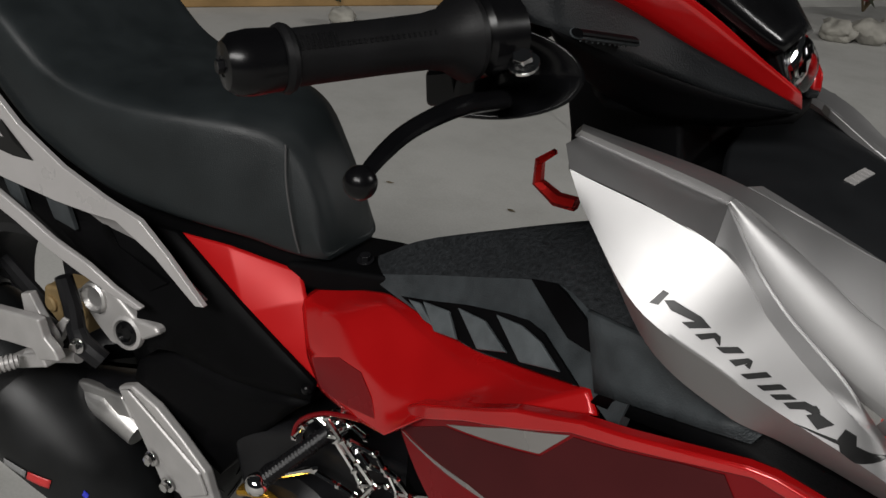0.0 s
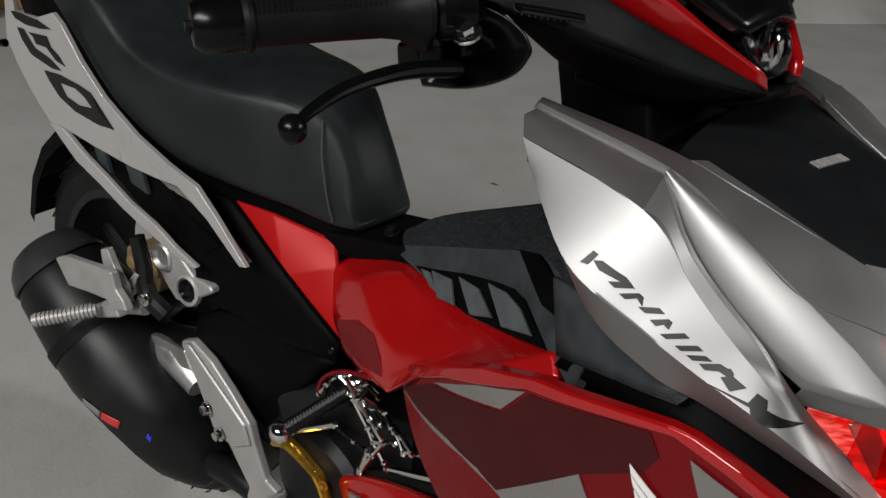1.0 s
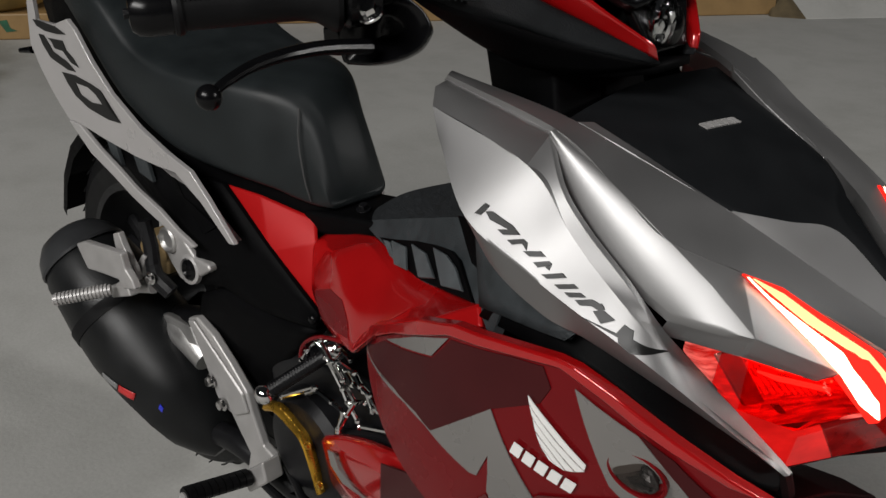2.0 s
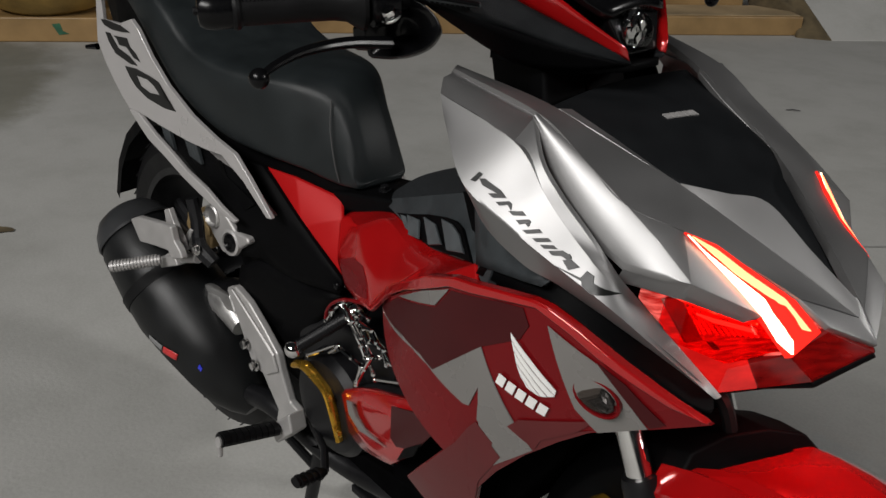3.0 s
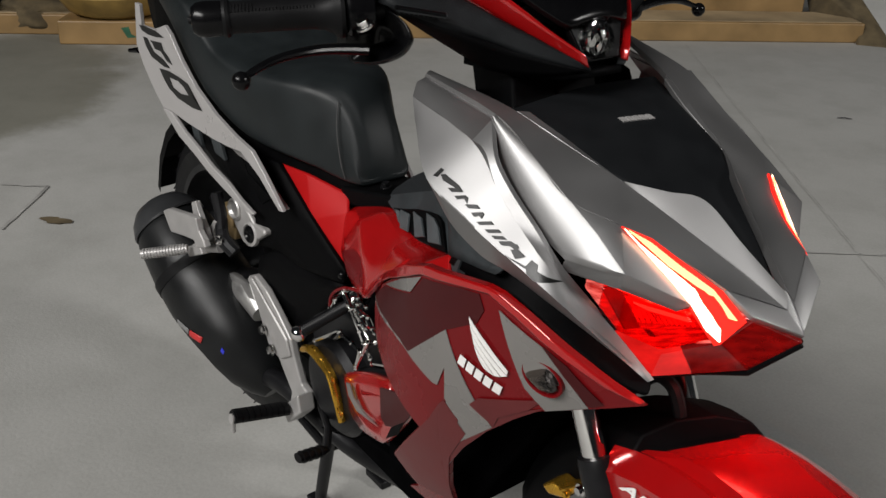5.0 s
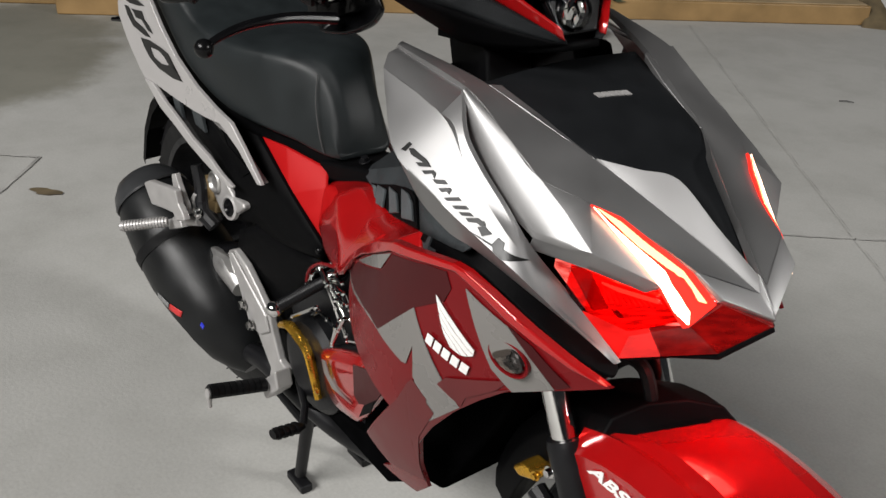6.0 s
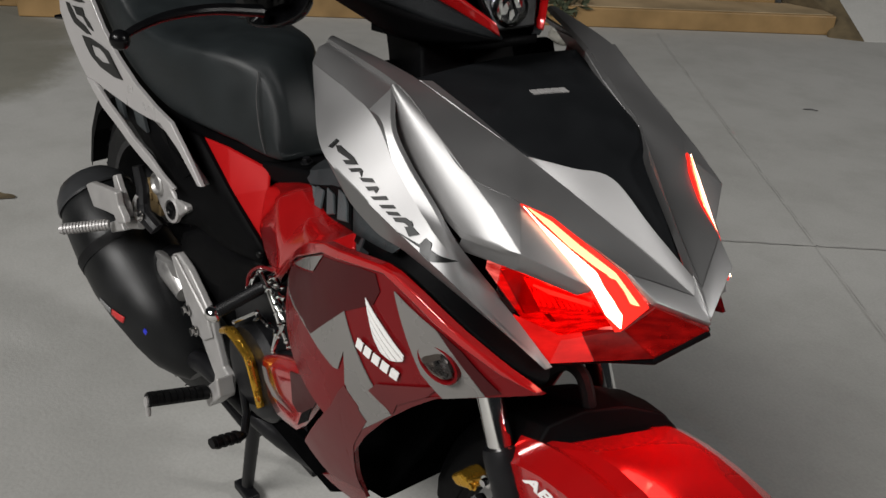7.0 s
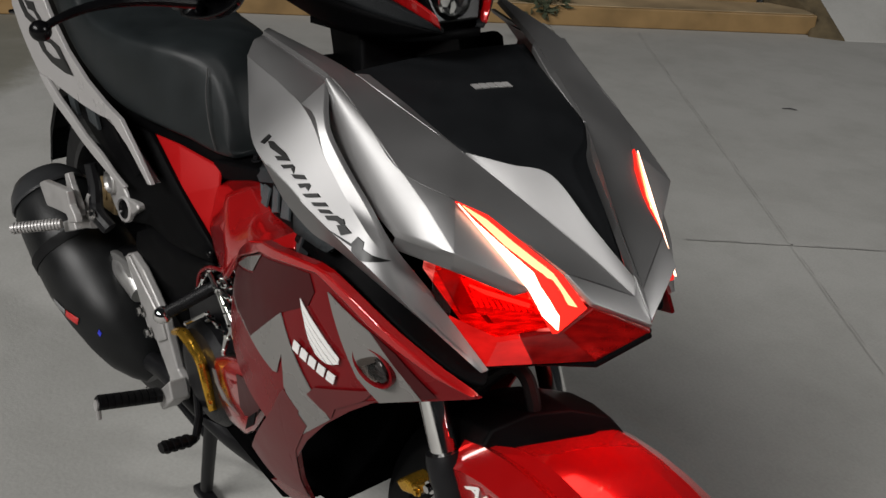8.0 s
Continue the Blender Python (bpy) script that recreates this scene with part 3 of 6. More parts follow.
def front_cowl(m, s):
    def sheet(name, lines, label, bulge, d=(-0.004, 0, -0.005)):
        return strips(name, [[m(p) for p in l] for l in lines], d, SILVER, bike, label, 7, [(x, -s * y, z) for x, y, z in bulge], 0.05)
    groove = [(-0.288, -0.1405, 0.918), (-0.276, -0.146, 0.899), (-0.237, -0.151, 0.864), (-0.196, -0.152, 0.838), (-0.162, -0.150, 0.822)]
    crease = [(-0.287, -0.137, 0.922), (-0.233, -0.134, 0.894), (-0.184, -0.133, 0.867), (-0.147, -0.132, 0.846), (-0.109, -0.132, 0.821)]
    sheet("front_cowl", [groove, crease], "satin silver front cowl", [(0, -0.003, 0.001)])
    light = [(-0.392, -0.146, 0.941), (-0.287, -0.137, 0.922), (-0.233, -0.134, 0.894), (-0.184, -0.133, 0.867), (-0.137, -0.109, 0.852), (-0.088, -0.078, 0.8275), (-0.048, -0.064, 0.811)]
    inner = [(-0.394, -0.139, 0.943), (-0.300, -0.116, 0.926), (-0.240, -0.099, 0.904), (-0.205, -0.087, 0.890), (-0.170, -0.074, 0.8755), (-0.094, -0.039, 0.8312), (-0.018, -0.009, 0.787)]
    sheet("upper_cowl", [light, inner], "dark-toned upper face of the front cowl", [(0, 0, 0.0008)])
    fold = [(-0.170, -0.074, 0.8755), (-0.132, -0.0565, 0.8534), (-0.094, -0.039, 0.8312), (-0.056, -0.0225, 0.8091), (-0.018, -0.009, 0.787)]
    rim = [(-0.169, -0.0735, 0.8765), (-0.139, -0.049, 0.8712), (-0.111, -0.026, 0.866), (-0.068, -0.0155, 0.8325), (-0.025, mid(-0.025) - 0.001, 0.799)]
    sheet("nose_panel", [fold, rim], "satin silver panel beside the hood groove", [(0, 0, 0.0006)], (-0.004, 0, -0.008))
    tip = [(-0.048, -0.064, 0.811), (-0.018, -0.009, 0.787), (-0.025, mid(-0.025), 0.799), (0.002, mid(0.002), 0.7665), (-0.021, -0.056, 0.793)]
    shell("nose_tip", [m(p) for p in tip], [(0, 1, 3, 4), (1, 2, 3)], (-0.004, 0, -0.005), SILVER, bike, "satin silver nose tip", 0.0012, hard_faces=False)
    lip = [(-0.147, -0.132, 0.846), (-0.137, -0.1095, 0.852), (-0.066, -0.083, 0.793), (-0.109, -0.132, 0.8208), (-0.162, -0.150, 0.8218), (-0.168, -0.149, 0.808), (-0.113, -0.129, 0.806), (-0.075, -0.089, 0.787), (-0.184, -0.133, 0.867)]
    shell("cowl_lip", [m(p) for p in lip], [(8, 1, 0), (0, 1, 3), (1, 2, 3), (4, 3, 6, 5), (3, 2, 7, 6)], (-0.004, 0, -0.005), SILVER, bike, "silver lower edge over the headlamp", 0.0008, hard_faces=False)
    shell("hood_border", [m(p) for p in ((-0.287, -0.1125, 0.9225), (-0.240, -0.099, 0.9055), (-0.170, -0.0750, 0.8765), (-0.172, -0.0735, 0.8745), (-0.235, -0.087, 0.902), (-0.279, -0.101, 0.922))], [(0, 1, 4, 5), (1, 2, 3, 4)], (0, 0, -0.008), SILVER, bike, "", 0.0012)


for m, s in ((lambda v: v, -1), (mirror, 1)):
    front_cowl(m, s)

# Black hood and the groove that runs down to the nose
hv = [(-0.300, -0.108, 0.919), (-0.318, -0.05, 0.917), (-0.336, 0.05, 0.915), mirror((-0.300, -0.108, 0.919)), (-0.165, -0.077, 0.873), mirror((-0.165, -0.077, 0.873)), (-0.114, -0.030, 0.858), mirror((-0.114, -0.030, 0.858)),
      (-0.030, mid(-0.030), 0.792), (-0.232, -0.045, 0.912), (-0.232, 0.047, 0.915), (-0.122, 0.0, 0.857), (-0.240, -0.093, 0.900), mirror((-0.240, -0.093, 0.900))]
shell("hood", hv, [(0, 12, 9, 1), (1, 9, 10, 2), (2, 10, 13, 3), (12, 4, 9), (13, 10, 5), (9, 4, 6, 11), (9, 11, 10), (10, 11, 7, 5), (6, 8, 11), (11, 8, 7)],
      (-0.003, 0, -0.005), HOOD_BLACK, bike, "matt black hood panel", soft=3, sharp=(30, 70))


# Headlamp: red-lit bowls, light strips and a shared lens
def headlamp(m, s):
    rim = [(-0.168, -0.150, 0.803), (-0.150, -0.146, 0.770), (-0.100, -0.118, 0.722), (-0.040, -0.022, 0.712), (-0.010, mid(-0.010), 0.750)]
    unit = tube("headlamp", [m((p[0] - 0.02, p[1] * 0.95, p[2])) for p in rim], 0.006, BLACK, bike, "red-glowing headlamp in a black rim", 8)
    lens = [(-0.128, -0.134, 0.801), (-0.130, -0.136, 0.773), (-0.078, -0.116, 0.724), (-0.037, -0.022, 0.717), (0.0, mid(0.0), 0.760), (-0.024, -0.053, 0.7875), (-0.076, -0.077, 0.785), (-0.118, -0.113, 0.803), (-0.112, -0.130, 0.758), (-0.078, -0.105, 0.745), (-0.050, -0.056, 0.753)]
    faces = [(0, 7, 8, 1), (1, 8, 2), (8, 9, 2), (7, 6, 9, 8), (6, 10, 9), (6, 5, 10), (9, 10, 3, 2), (10, 5, 4, 3)]
    shell("lens", [m(p) for p in lens], [(0, 7, 8, 1), (7, 6, 9, 8), (6, 10, 9), (6, 5, 10)], (-0.0015, 0, 0.001), LENS_RED, unit, "glossy red headlamp lens", 0.002)
    bowl = [(p[0] - 0.034, p[1] * 0.86, p[2] + 0.004) for p in lens]
    shell("reflector", [m(p) for p in bowl], faces, (-0.004, 0, 0), LAMP_RED, unit, "inner reflector that glows red itself", 0.003)
    lip = [lens[i] for i in (8, 9, 10, 3, 2, 5, 4)]
    lip += [tuple(Vector(lip[1]).lerp(Vector(lip[2]), 0.35)), tuple(Vector(lip[4]).lerp(Vector(lip[3]), 0.42))]
    shell("light_guide", [m((p[0] + 0.0012, p[1] * 1.004, p[2] - 0.0008)) for p in lip], [(0, 1, 4), (1, 7, 8, 4)], (-0.003, 0, 0.004), LAMP_GLOW, unit, "glossy glowing red lower guide", 0.001)
    shell("light_guide", [m((p[0] + 0.0012, p[1] * 1.004, p[2] - 0.0008)) for p in lip], [(7, 2, 3, 8), (2, 5, 6, 3)], (-0.003, 0, 0.004), LAMP_DIM, unit, "dim glossy red lower guide", 0.001)
    shell("lens_edge", [m(p) for p in ((-0.132, -0.137, 0.772), (-0.079, -0.117, 0.7245), (-0.114, -0.130, 0.758))], [(0, 1, 2)], (-0.003, 0, 0.003), LAMP_GLOW, unit, "", 0.0005)
    tube("keel", [m(p) for p in ((-0.078, -0.112, 0.721), (-0.060, -0.062, 0.716), (-0.037, -0.022, 0.7135), (0.0, mid(0.0), 0.7565))], [0.0014, 0.0022, 0.0035, 0.0030], BLACK, unit, "black lower edge of the lamp", 8)
    step = [(-0.110, -0.129, 0.757), (-0.092, -0.116, 0.748), (-0.076, -0.098, 0.743), (-0.071, -0.088, 0.748), (-0.048, -0.062, 0.754)]
    tube("guide_edge", [m((p[0] - 0.004, p[1], p[2] + 0.001)) for p in step], 0.0014, LAMP_RED, unit, "moulded edge of the lower guide", 6)
    for k in range(13):
        a = Vector(lens[0]).lerp(Vector(lens[6]), 0.30 + 0.055 * k)
        c = Vector(lens[8]).lerp(Vector(lens[10]), 0.20 + 0.055 * k)
        tube("rib", [m(tuple(a + Vector((-0.018, 0.006, -0.010)))), m(tuple(a.lerp(c, 0.5) + Vector((-0.028, 0.010, 0.0)))), m(tuple(c + Vector((-0.018, 0.006, 0.004))))], 0.0016, LAMP_RED, unit, "", 6)
    bay = [(-0.129, -0.130, 0.792), (-0.119, -0.119, 0.797), (-0.096, -0.108, 0.758), (-0.106, -0.118, 0.754)]
    shell("side_facet", [m((p[0] - 0.008, p[1] + 0.004, p[2])) for p in bay], [(0, 1, 2, 3)], (-0.003, 0, 0), LAMP_CLEAR, unit, "pale red side facet", 0.001)
    facet = [(-0.093, -0.109, 0.760), (-0.089, -0.106, 0.761), (-0.083, -0.102, 0.754), (-0.087, -0.105, 0.753)]
    shell("bright_facet", [m((p[0] - 0.006, p[1] + 0.003, p[2])) for p in facet], [(0, 1, 2, 3)], (-0.002, 0, 0), ALLOY, unit, "small bright facet", 0.0005)
    for lift, r, mat in ((0.0, 0.0017, LED_AMBER), (-0.0075, 0.0020, LED_WHITE)):
        strip = [(-0.118, -0.122, 0.797 + lift), (-0.093, -0.100, 0.786 + lift), (-0.066, -0.074, 0.778 + lift)]
        tube("light_strip", [m((p[0] - 0.008, p[1], p[2])) for p in (strip if lift == 0.0 else [Vector(strip[0]).lerp(Vector(strip[1]), 0.55), *map(Vector, strip[1:])])], [0.0009, r, r], mat, unit, "glowing thin light strip", 8)
    bulge = (lambda p: m(p)) if s < 0 else (lambda p: tuple(Vector(m(p)) + Vector((0.002, 0.0, 0.003)) * min(1.0, (p[0] + 0.138) * 14)))
    base = [(-0.135, -0.111, 0.853), (-0.114, -0.093, 0.844), (-0.088, -0.078, 0.827), (-0.050, -0.0640, 0.8085), (-0.026, -0.0565, 0.786), (-0.037, -0.076, 0.763), (-0.066, -0.083, 0.792)]
    shell("running_light", [bulge(p) for p in base], [(0, 1, 2, 6), (2, 3, 6), (3, 4, 5, 6)], (-0.006, 0, -0.004), LED_RED, unit, "lit red running light", 0.0008)
    out = Vector((0.0012, -0.0022, 0.0012))
    amber = [(-0.129, -0.107, 0.850), (-0.112, -0.0945, 0.8405), (-0.089, -0.081, 0.824), (-0.058, -0.0670, 0.8075), (-0.033, -0.0600, 0.785), (-0.040, -0.0640, 0.785), (-0.064, -0.0715, 0.805), (-0.094, -0.0875, 0.8225), (-0.117, -0.100, 0.8405)]
    shell("light_bar", [bulge(tuple(Vector(p) + out)) for p in amber], [(0, 1, 8), (1, 2, 7, 8), (2, 3, 6, 7), (3, 4, 5, 6)], (-0.002, 0, -0.001), LED_AMBER, unit, "amber upper light bar", 0.0004)
    core = [(-0.132, -0.1095, 0.851), (-0.105, -0.099, 0.828), (-0.084, -0.0905, 0.810), (-0.065, -0.084, 0.793), (-0.049, -0.081, 0.775), (-0.037, -0.075, 0.766), (-0.045, -0.067, 0.781), (-0.069, -0.0745, 0.803), (-0.096, -0.0895, 0.822), (-0.119, -0.1025, 0.839)]
    shell("light_core", [bulge(tuple(Vector(p) + out)) for p in core], [(0, 1, 9), (1, 2, 8, 9), (2, 3, 7, 8), (3, 4, 6, 7), (4, 5, 6)], (-0.002, 0, -0.001), LED_WHITE, unit, "white-hot light bar", 0.0004)


for m, s in ((lambda v: v, -1), (mirror, 1)):
    headlamp(m, s)
# Unseen area light added under the lamp throws its red spill downwards
spill = bpy.data.lights.new("headlamp_spill", "AREA")
spill.shape, spill.size, spill.size_y, spill.energy, spill.color = "RECTANGLE", 0.04, 0.09, 0.13, (1.0, 0.05, 0.04)
new("headlamp_spill", spill).matrix_world = look((-0.045, 0.0, 0.700), (-0.01, 0.0, 0.60))

# Lower fairing with its films
FAIR = (0.6873, 1.9608, -1.8148, 1.5839, -1.5760, 1.0298)


def fair(x, z):
    return FAIR[0] + FAIR[1] * x + FAIR[2] * z + FAIR[3] * x * x + FAIR[4] * x * z + FAIR[5] * z * z


fair_edge = [(-0.544, 0.608), (-0.449, 0.675), (-0.347, 0.732), (-0.267, 0.756), (-0.222, 0.767), (-0.174, 0.754), (-0.129, 0.732), (-0.096, 0.714), (-0.068, 0.701), (-0.110, 0.681), (-0.160, 0.657), (-0.214, 0.621), (-0.255, 0.580), (-0.294, 0.516), (-0.314, 0.452), (-0.323, 0.400), (-0.36, 0.36), (-0.42, 0.37), (-0.389, 0.392), (-0.433, 0.424), (-0.323, 0.557), (-0.296, 0.602), (-0.307, 0.619), (-0.395, 0.633)]
for s in (-1, 1):
    skin("lower_fairing", fair_edge, fair, 0.005, DEEP_RED, bike, "deep red lower fairing with grey and dark films", side=s)


def dropped(ob):
    """y of the outer surface of a part over (x, z), seen from the right side."""
    ev = ob.evaluated_get(bpy.context.evaluated_depsgraph_get())

    def f(x, z):
        hit, place, _, _ = ev.ray_cast((x, -0.6, z), (0, 1, 0))
        return place.y if hit else -0.16
    return f


films = [
    ("dark_film", MAROON, [(-0.532, 0.608), (-0.473, 0.653), (-0.369, 0.699), (-0.346, 0.729), (-0.267, 0.754), (-0.239, 0.760), (-0.229, 0.746), (-0.237, 0.729), (-0.284, 0.699), (-0.357, 0.633), (-0.429, 0.631)]),
    ("grey_film", GREY_FILM, [(-0.533, 0.605), (-0.429, 0.631), (-0.357, 0.633), (-0.284, 0.699), (-0.268, 0.675), (-0.251, 0.622), (-0.220, 0.605), (-0.282, 0.544), (-0.264, 0.592), (-0.285, 0.611), (-0.281, 0.658), (-0.296, 0.623), (-0.304, 0.621), (-0.384, 0.636)]),
    ("grey_film", GREY_FILM, [(-0.470, 0.657), (-0.405, 0.699), (-0.349, 0.729), (-0.370, 0.701)]),
    ("dusty_film", DUSTY, [(-0.286, 0.608), (-0.266, 0.590), (-0.285, 0.540), (-0.258, 0.575), (-0.294, 0.516), (-0.313, 0.455), (-0.319, 0.417), (-0.338, 0.413), (-0.385, 0.403), (-0.427, 0.427), (-0.319, 0.560), (-0.296, 0.596)]),
    ("dusty_film", DUSTY, [(-0.246, 0.624), (-0.233, 0.639), (-0.158, 0.672), (-0.172, 0.654), (-0.210, 0.624), (-0.217, 0.609)]),
    ("grey_film", GREY_FILM, [(-0.208, 0.756), (-0.173, 0.743), (-0.157, 0.737), (-0.131, 0.708), (-0.114, 0.681), (-0.155, 0.660), (-0.175, 0.680), (-0.182, 0.703), (-0.188, 0.727)]),
    ("dark_film", MAROON, [(-0.155, 0.738), (-0.132, 0.725), (-0.100, 0.691), (-0.112, 0.683)]),
]
films.insert(0, ("arch_film", DUSTY, [(-0.157, 0.661), (-0.193, 0.630), (-0.229, 0.594), (-0.268, 0.547), (-0.306, 0.491), (-0.319, 0.466), (-0.324, 0.468), (-0.299, 0.525), (-0.272, 0.576), (-0.228, 0.622)]))
for n, (name, mat, outline) in enumerate(films):
    skin(name, outline, fair, 0.0008, mat, bike, "", out=0.0008 + 0.0003 * n, step=0.02)

# Raised red border over the lower fairing
border = [(-0.562, 0.588), (-0.542, 0.612), (-0.450, 0.676), (-0.348, 0.733), (-0.268, 0.757), (-0.222, 0.768), (-0.184, 0.758), (-0.129, 0.731), (-0.096, 0.714), (-0.068, 0.703),
          (-0.096, 0.722), (-0.135, 0.746), (-0.176, 0.766), (-0.209, 0.775), (-0.227, 0.775), (-0.270, 0.766), (-0.341, 0.747), (-0.400, 0.720), (-0.507, 0.651), (-0.557, 0.612)]
skin("fairing_border", border, fair, 0.012, RED, bike, "raised gloss red border", out=0.006, step=0.05, bevel=0.0025)

# Wing-shaped emblem of slim white slats, and plain bars for the maker's name
heads = [Vector(p) for p in ((-0.2465, 0.7324), (-0.2437, 0.7241), (-0.2395, 0.7144), (-0.2355, 0.7031), (-0.2306, 0.6934), (-0.2239, 0.6857))]
waists = [Vector(p) for p in ((-0.2192, 0.7140), (-0.2202, 0.7057), (-0.2206, 0.6988), (-0.2233, 0.6935), (-0.2246, 0.6881), (-0.2239, 0.6850))]
ends = [Vector(p) for p in ((-0.1925, 0.6935), (-0.1939, 0.6867), (-0.2016, 0.6825), (-0.2095, 0.6801), (-0.2176, 0.6818), (-0.2239, 0.6843))]
for k in range(5):
    low = [line[k].lerp(line[k + 1], 0.80) for line in (heads, waists, ends)]
    skin("emblem_slat", [tuple(p) for p in (heads[k], waists[k], ends[k], low[2], low[1], low[0])], fair, 0.0008, WHITE_FILM, bike, "", out=0.0038, step=0.012)
n0, n1 = Vector((-0.2560, 0.6845)), Vector((-0.1975, 0.6700))
n2, n3 = Vector((-0.2600, 0.6725)), Vector((-0.2020, 0.6580))
for k in range(5):
    a, b = (k + 0.08) / 5, (k + 0.85) / 5
    skin("name_bar", [tuple(n0.lerp(n1, a)), tuple(n0.lerp(n1, b)), tuple(n2.lerp(n3, b)), tuple(n2.lerp(n3, a))], fair, 0.0008, WHITE_FILM, bike, "", out=0.0038)

# Turn signal set in the fairing
sc = Vector((-0.157, fair(-0.157, 0.702) - 0.004, 0.702))
signal = lathe("turn_signal", sc + Vector((0.0, 0.006, 0)), (0.25, -1, 0.1), [(0, 0.0195), (0.006, 0.0195), (0.0075, 0.0182), (0.006, 0.017), (0.001, 0.017)], DEEP_RED, bike, "clear turn signal in a red rim", 28)
lathe("lens", sc, (0.25, -1, 0.1), [(-0.001, 0.0155), (0.0, 0.0145), (0.0003, 0.010), (0.0004, 0.004)], LENS_SMOKE, signal, "clear faceted lens", 24)
bm = bmesh.new()
bmesh.ops.create_icosphere(bm, subdivisions=3, radius=0.0155, matrix=Matrix.Translation(sc + Vector((0, 0.004, 0))) @ Matrix.Diagonal((1, 0.22, 1, 1)))
rng = random.Random(77)
for v in bm.verts:
    v.co.y += rng.uniform(-0.0016, 0.0016)
part("reflector", bm, SIGNAL_DARK, signal, "dark faceted reflector", angle=5)
signal.matrix_basis = Matrix.Translation(sc) @ Matrix.Rotation(0.25, 4, "Y") @ Matrix.Diagonal((1.28, 1, 0.88, 1)) @ Matrix.Translation(-sc)

# Slanted black strokes of the model mark on the right side cowl, with a large four-pointed star
strokes = [
    [(-0.308, 0.865), (-0.303, 0.873), (-0.299, 0.872), (-0.3025, 0.865)],
    [(-0.300, 0.868), (-0.295, 0.869), (-0.277, 0.863), (-0.270, 0.858), (-0.283, 0.861), (-0.2945, 0.8636)],
    [(-0.2864, 0.8585), (-0.2757, 0.8607), (-0.2711, 0.858), (-0.2812, 0.856)],
    [(-0.2771, 0.8532), (-0.2668, 0.8559), (-0.2632, 0.8541), (-0.2727, 0.851)],
    [(-0.2637, 0.8483), (-0.2526, 0.8502), (-0.2481, 0.8476), (-0.2586, 0.8458)],
    [(-0.2544, 0.8426), (-0.2448, 0.8452), (-0.242, 0.8438), (-0.2499, 0.840)],
    [(-0.2458, 0.8362), (-0.2333, 0.8395), (-0.2296, 0.8373), (-0.2413, 0.8343)],
    [(-0.2353, 0.8316), (-0.2237, 0.8342), (-0.2196, 0.8321), (-0.231, 0.8295)],
    [(-0.2271, 0.8279), (-0.2173, 0.8296), (-0.2127, 0.8276), (-0.2229, 0.8258)],
    [(-0.2187, 0.8247), (-0.2083, 0.8272), (-0.1990, 0.8245), (-0.2144, 0.8222)],
    [(-0.2047, 0.8205), (-0.1988, 0.8224), (-0.1891, 0.8182), (-0.1966, 0.8144)],
]
slivers = [[(-0.2632, 0.8541), (-0.2619, 0.8492), (-0.2664, 0.8529)], [(-0.242, 0.8438), (-0.2422, 0.8397), (-0.2457, 0.8415)], [(-0.2017, 0.8262), (-0.1981, 0.8230), (-0.2009, 0.8214), (-0.2071, 0.8234)]]
cowl_y = dropped(bpy.data.objects["side_cowl"])
star = [(-0.2098, 0.8153), (-0.1849, 0.8108), (-0.1826, 0.8168), (-0.1757, 0.814), (-0.1739, 0.809), (-0.1546, 0.8021), (-0.1702, 0.8055), (-0.1715, 0.8007), (-0.1808, 0.8053), (-0.1829, 0.8088)]
for outline in strokes + slivers + [star]:
    skin("lettering_bar" if outline is not star else "mark_star", outline, cowl_y, 0.0008, BLACK_FILM, bpy.data.objects["side_cowl"], "", out=0.0012, step=0.006)

# Plain grey bars for the maker's name on the hood
hood_ev = bpy.data.objects["hood"].evaluated_get(bpy.context.evaluated_depsgraph_get())
for k in range(5):
    bm = bmesh.new()
    grid = []
    for lift in (0.0012, -0.001):
        for i in (0, 1):
            for j in (0, 1):
                x, y = -0.2425 + 0.0014 * (k + 0.85 * j) + 0.0082 * (1 - i), -0.0105 + 0.0085 * k + 0.0066 * j
                hit, place, normal, _ = hood_ev.ray_cast((x, y, 1.2), (0, 0, -1))
                grid.append(bm.verts.new((place + normal * lift) if hit else (x, y, 0.914)))
    a = grid
    for f in ((0, 1, 3, 2), (4, 6, 7, 5), (0, 4, 5, 1), (2, 3, 7, 6), (0, 2, 6, 4), (1, 5, 7, 3)):
        bm.faces.new([a[q] for q in f])
    part("name_bar", bm, ALLOY_PAINT, bpy.data.objects["hood"], "")

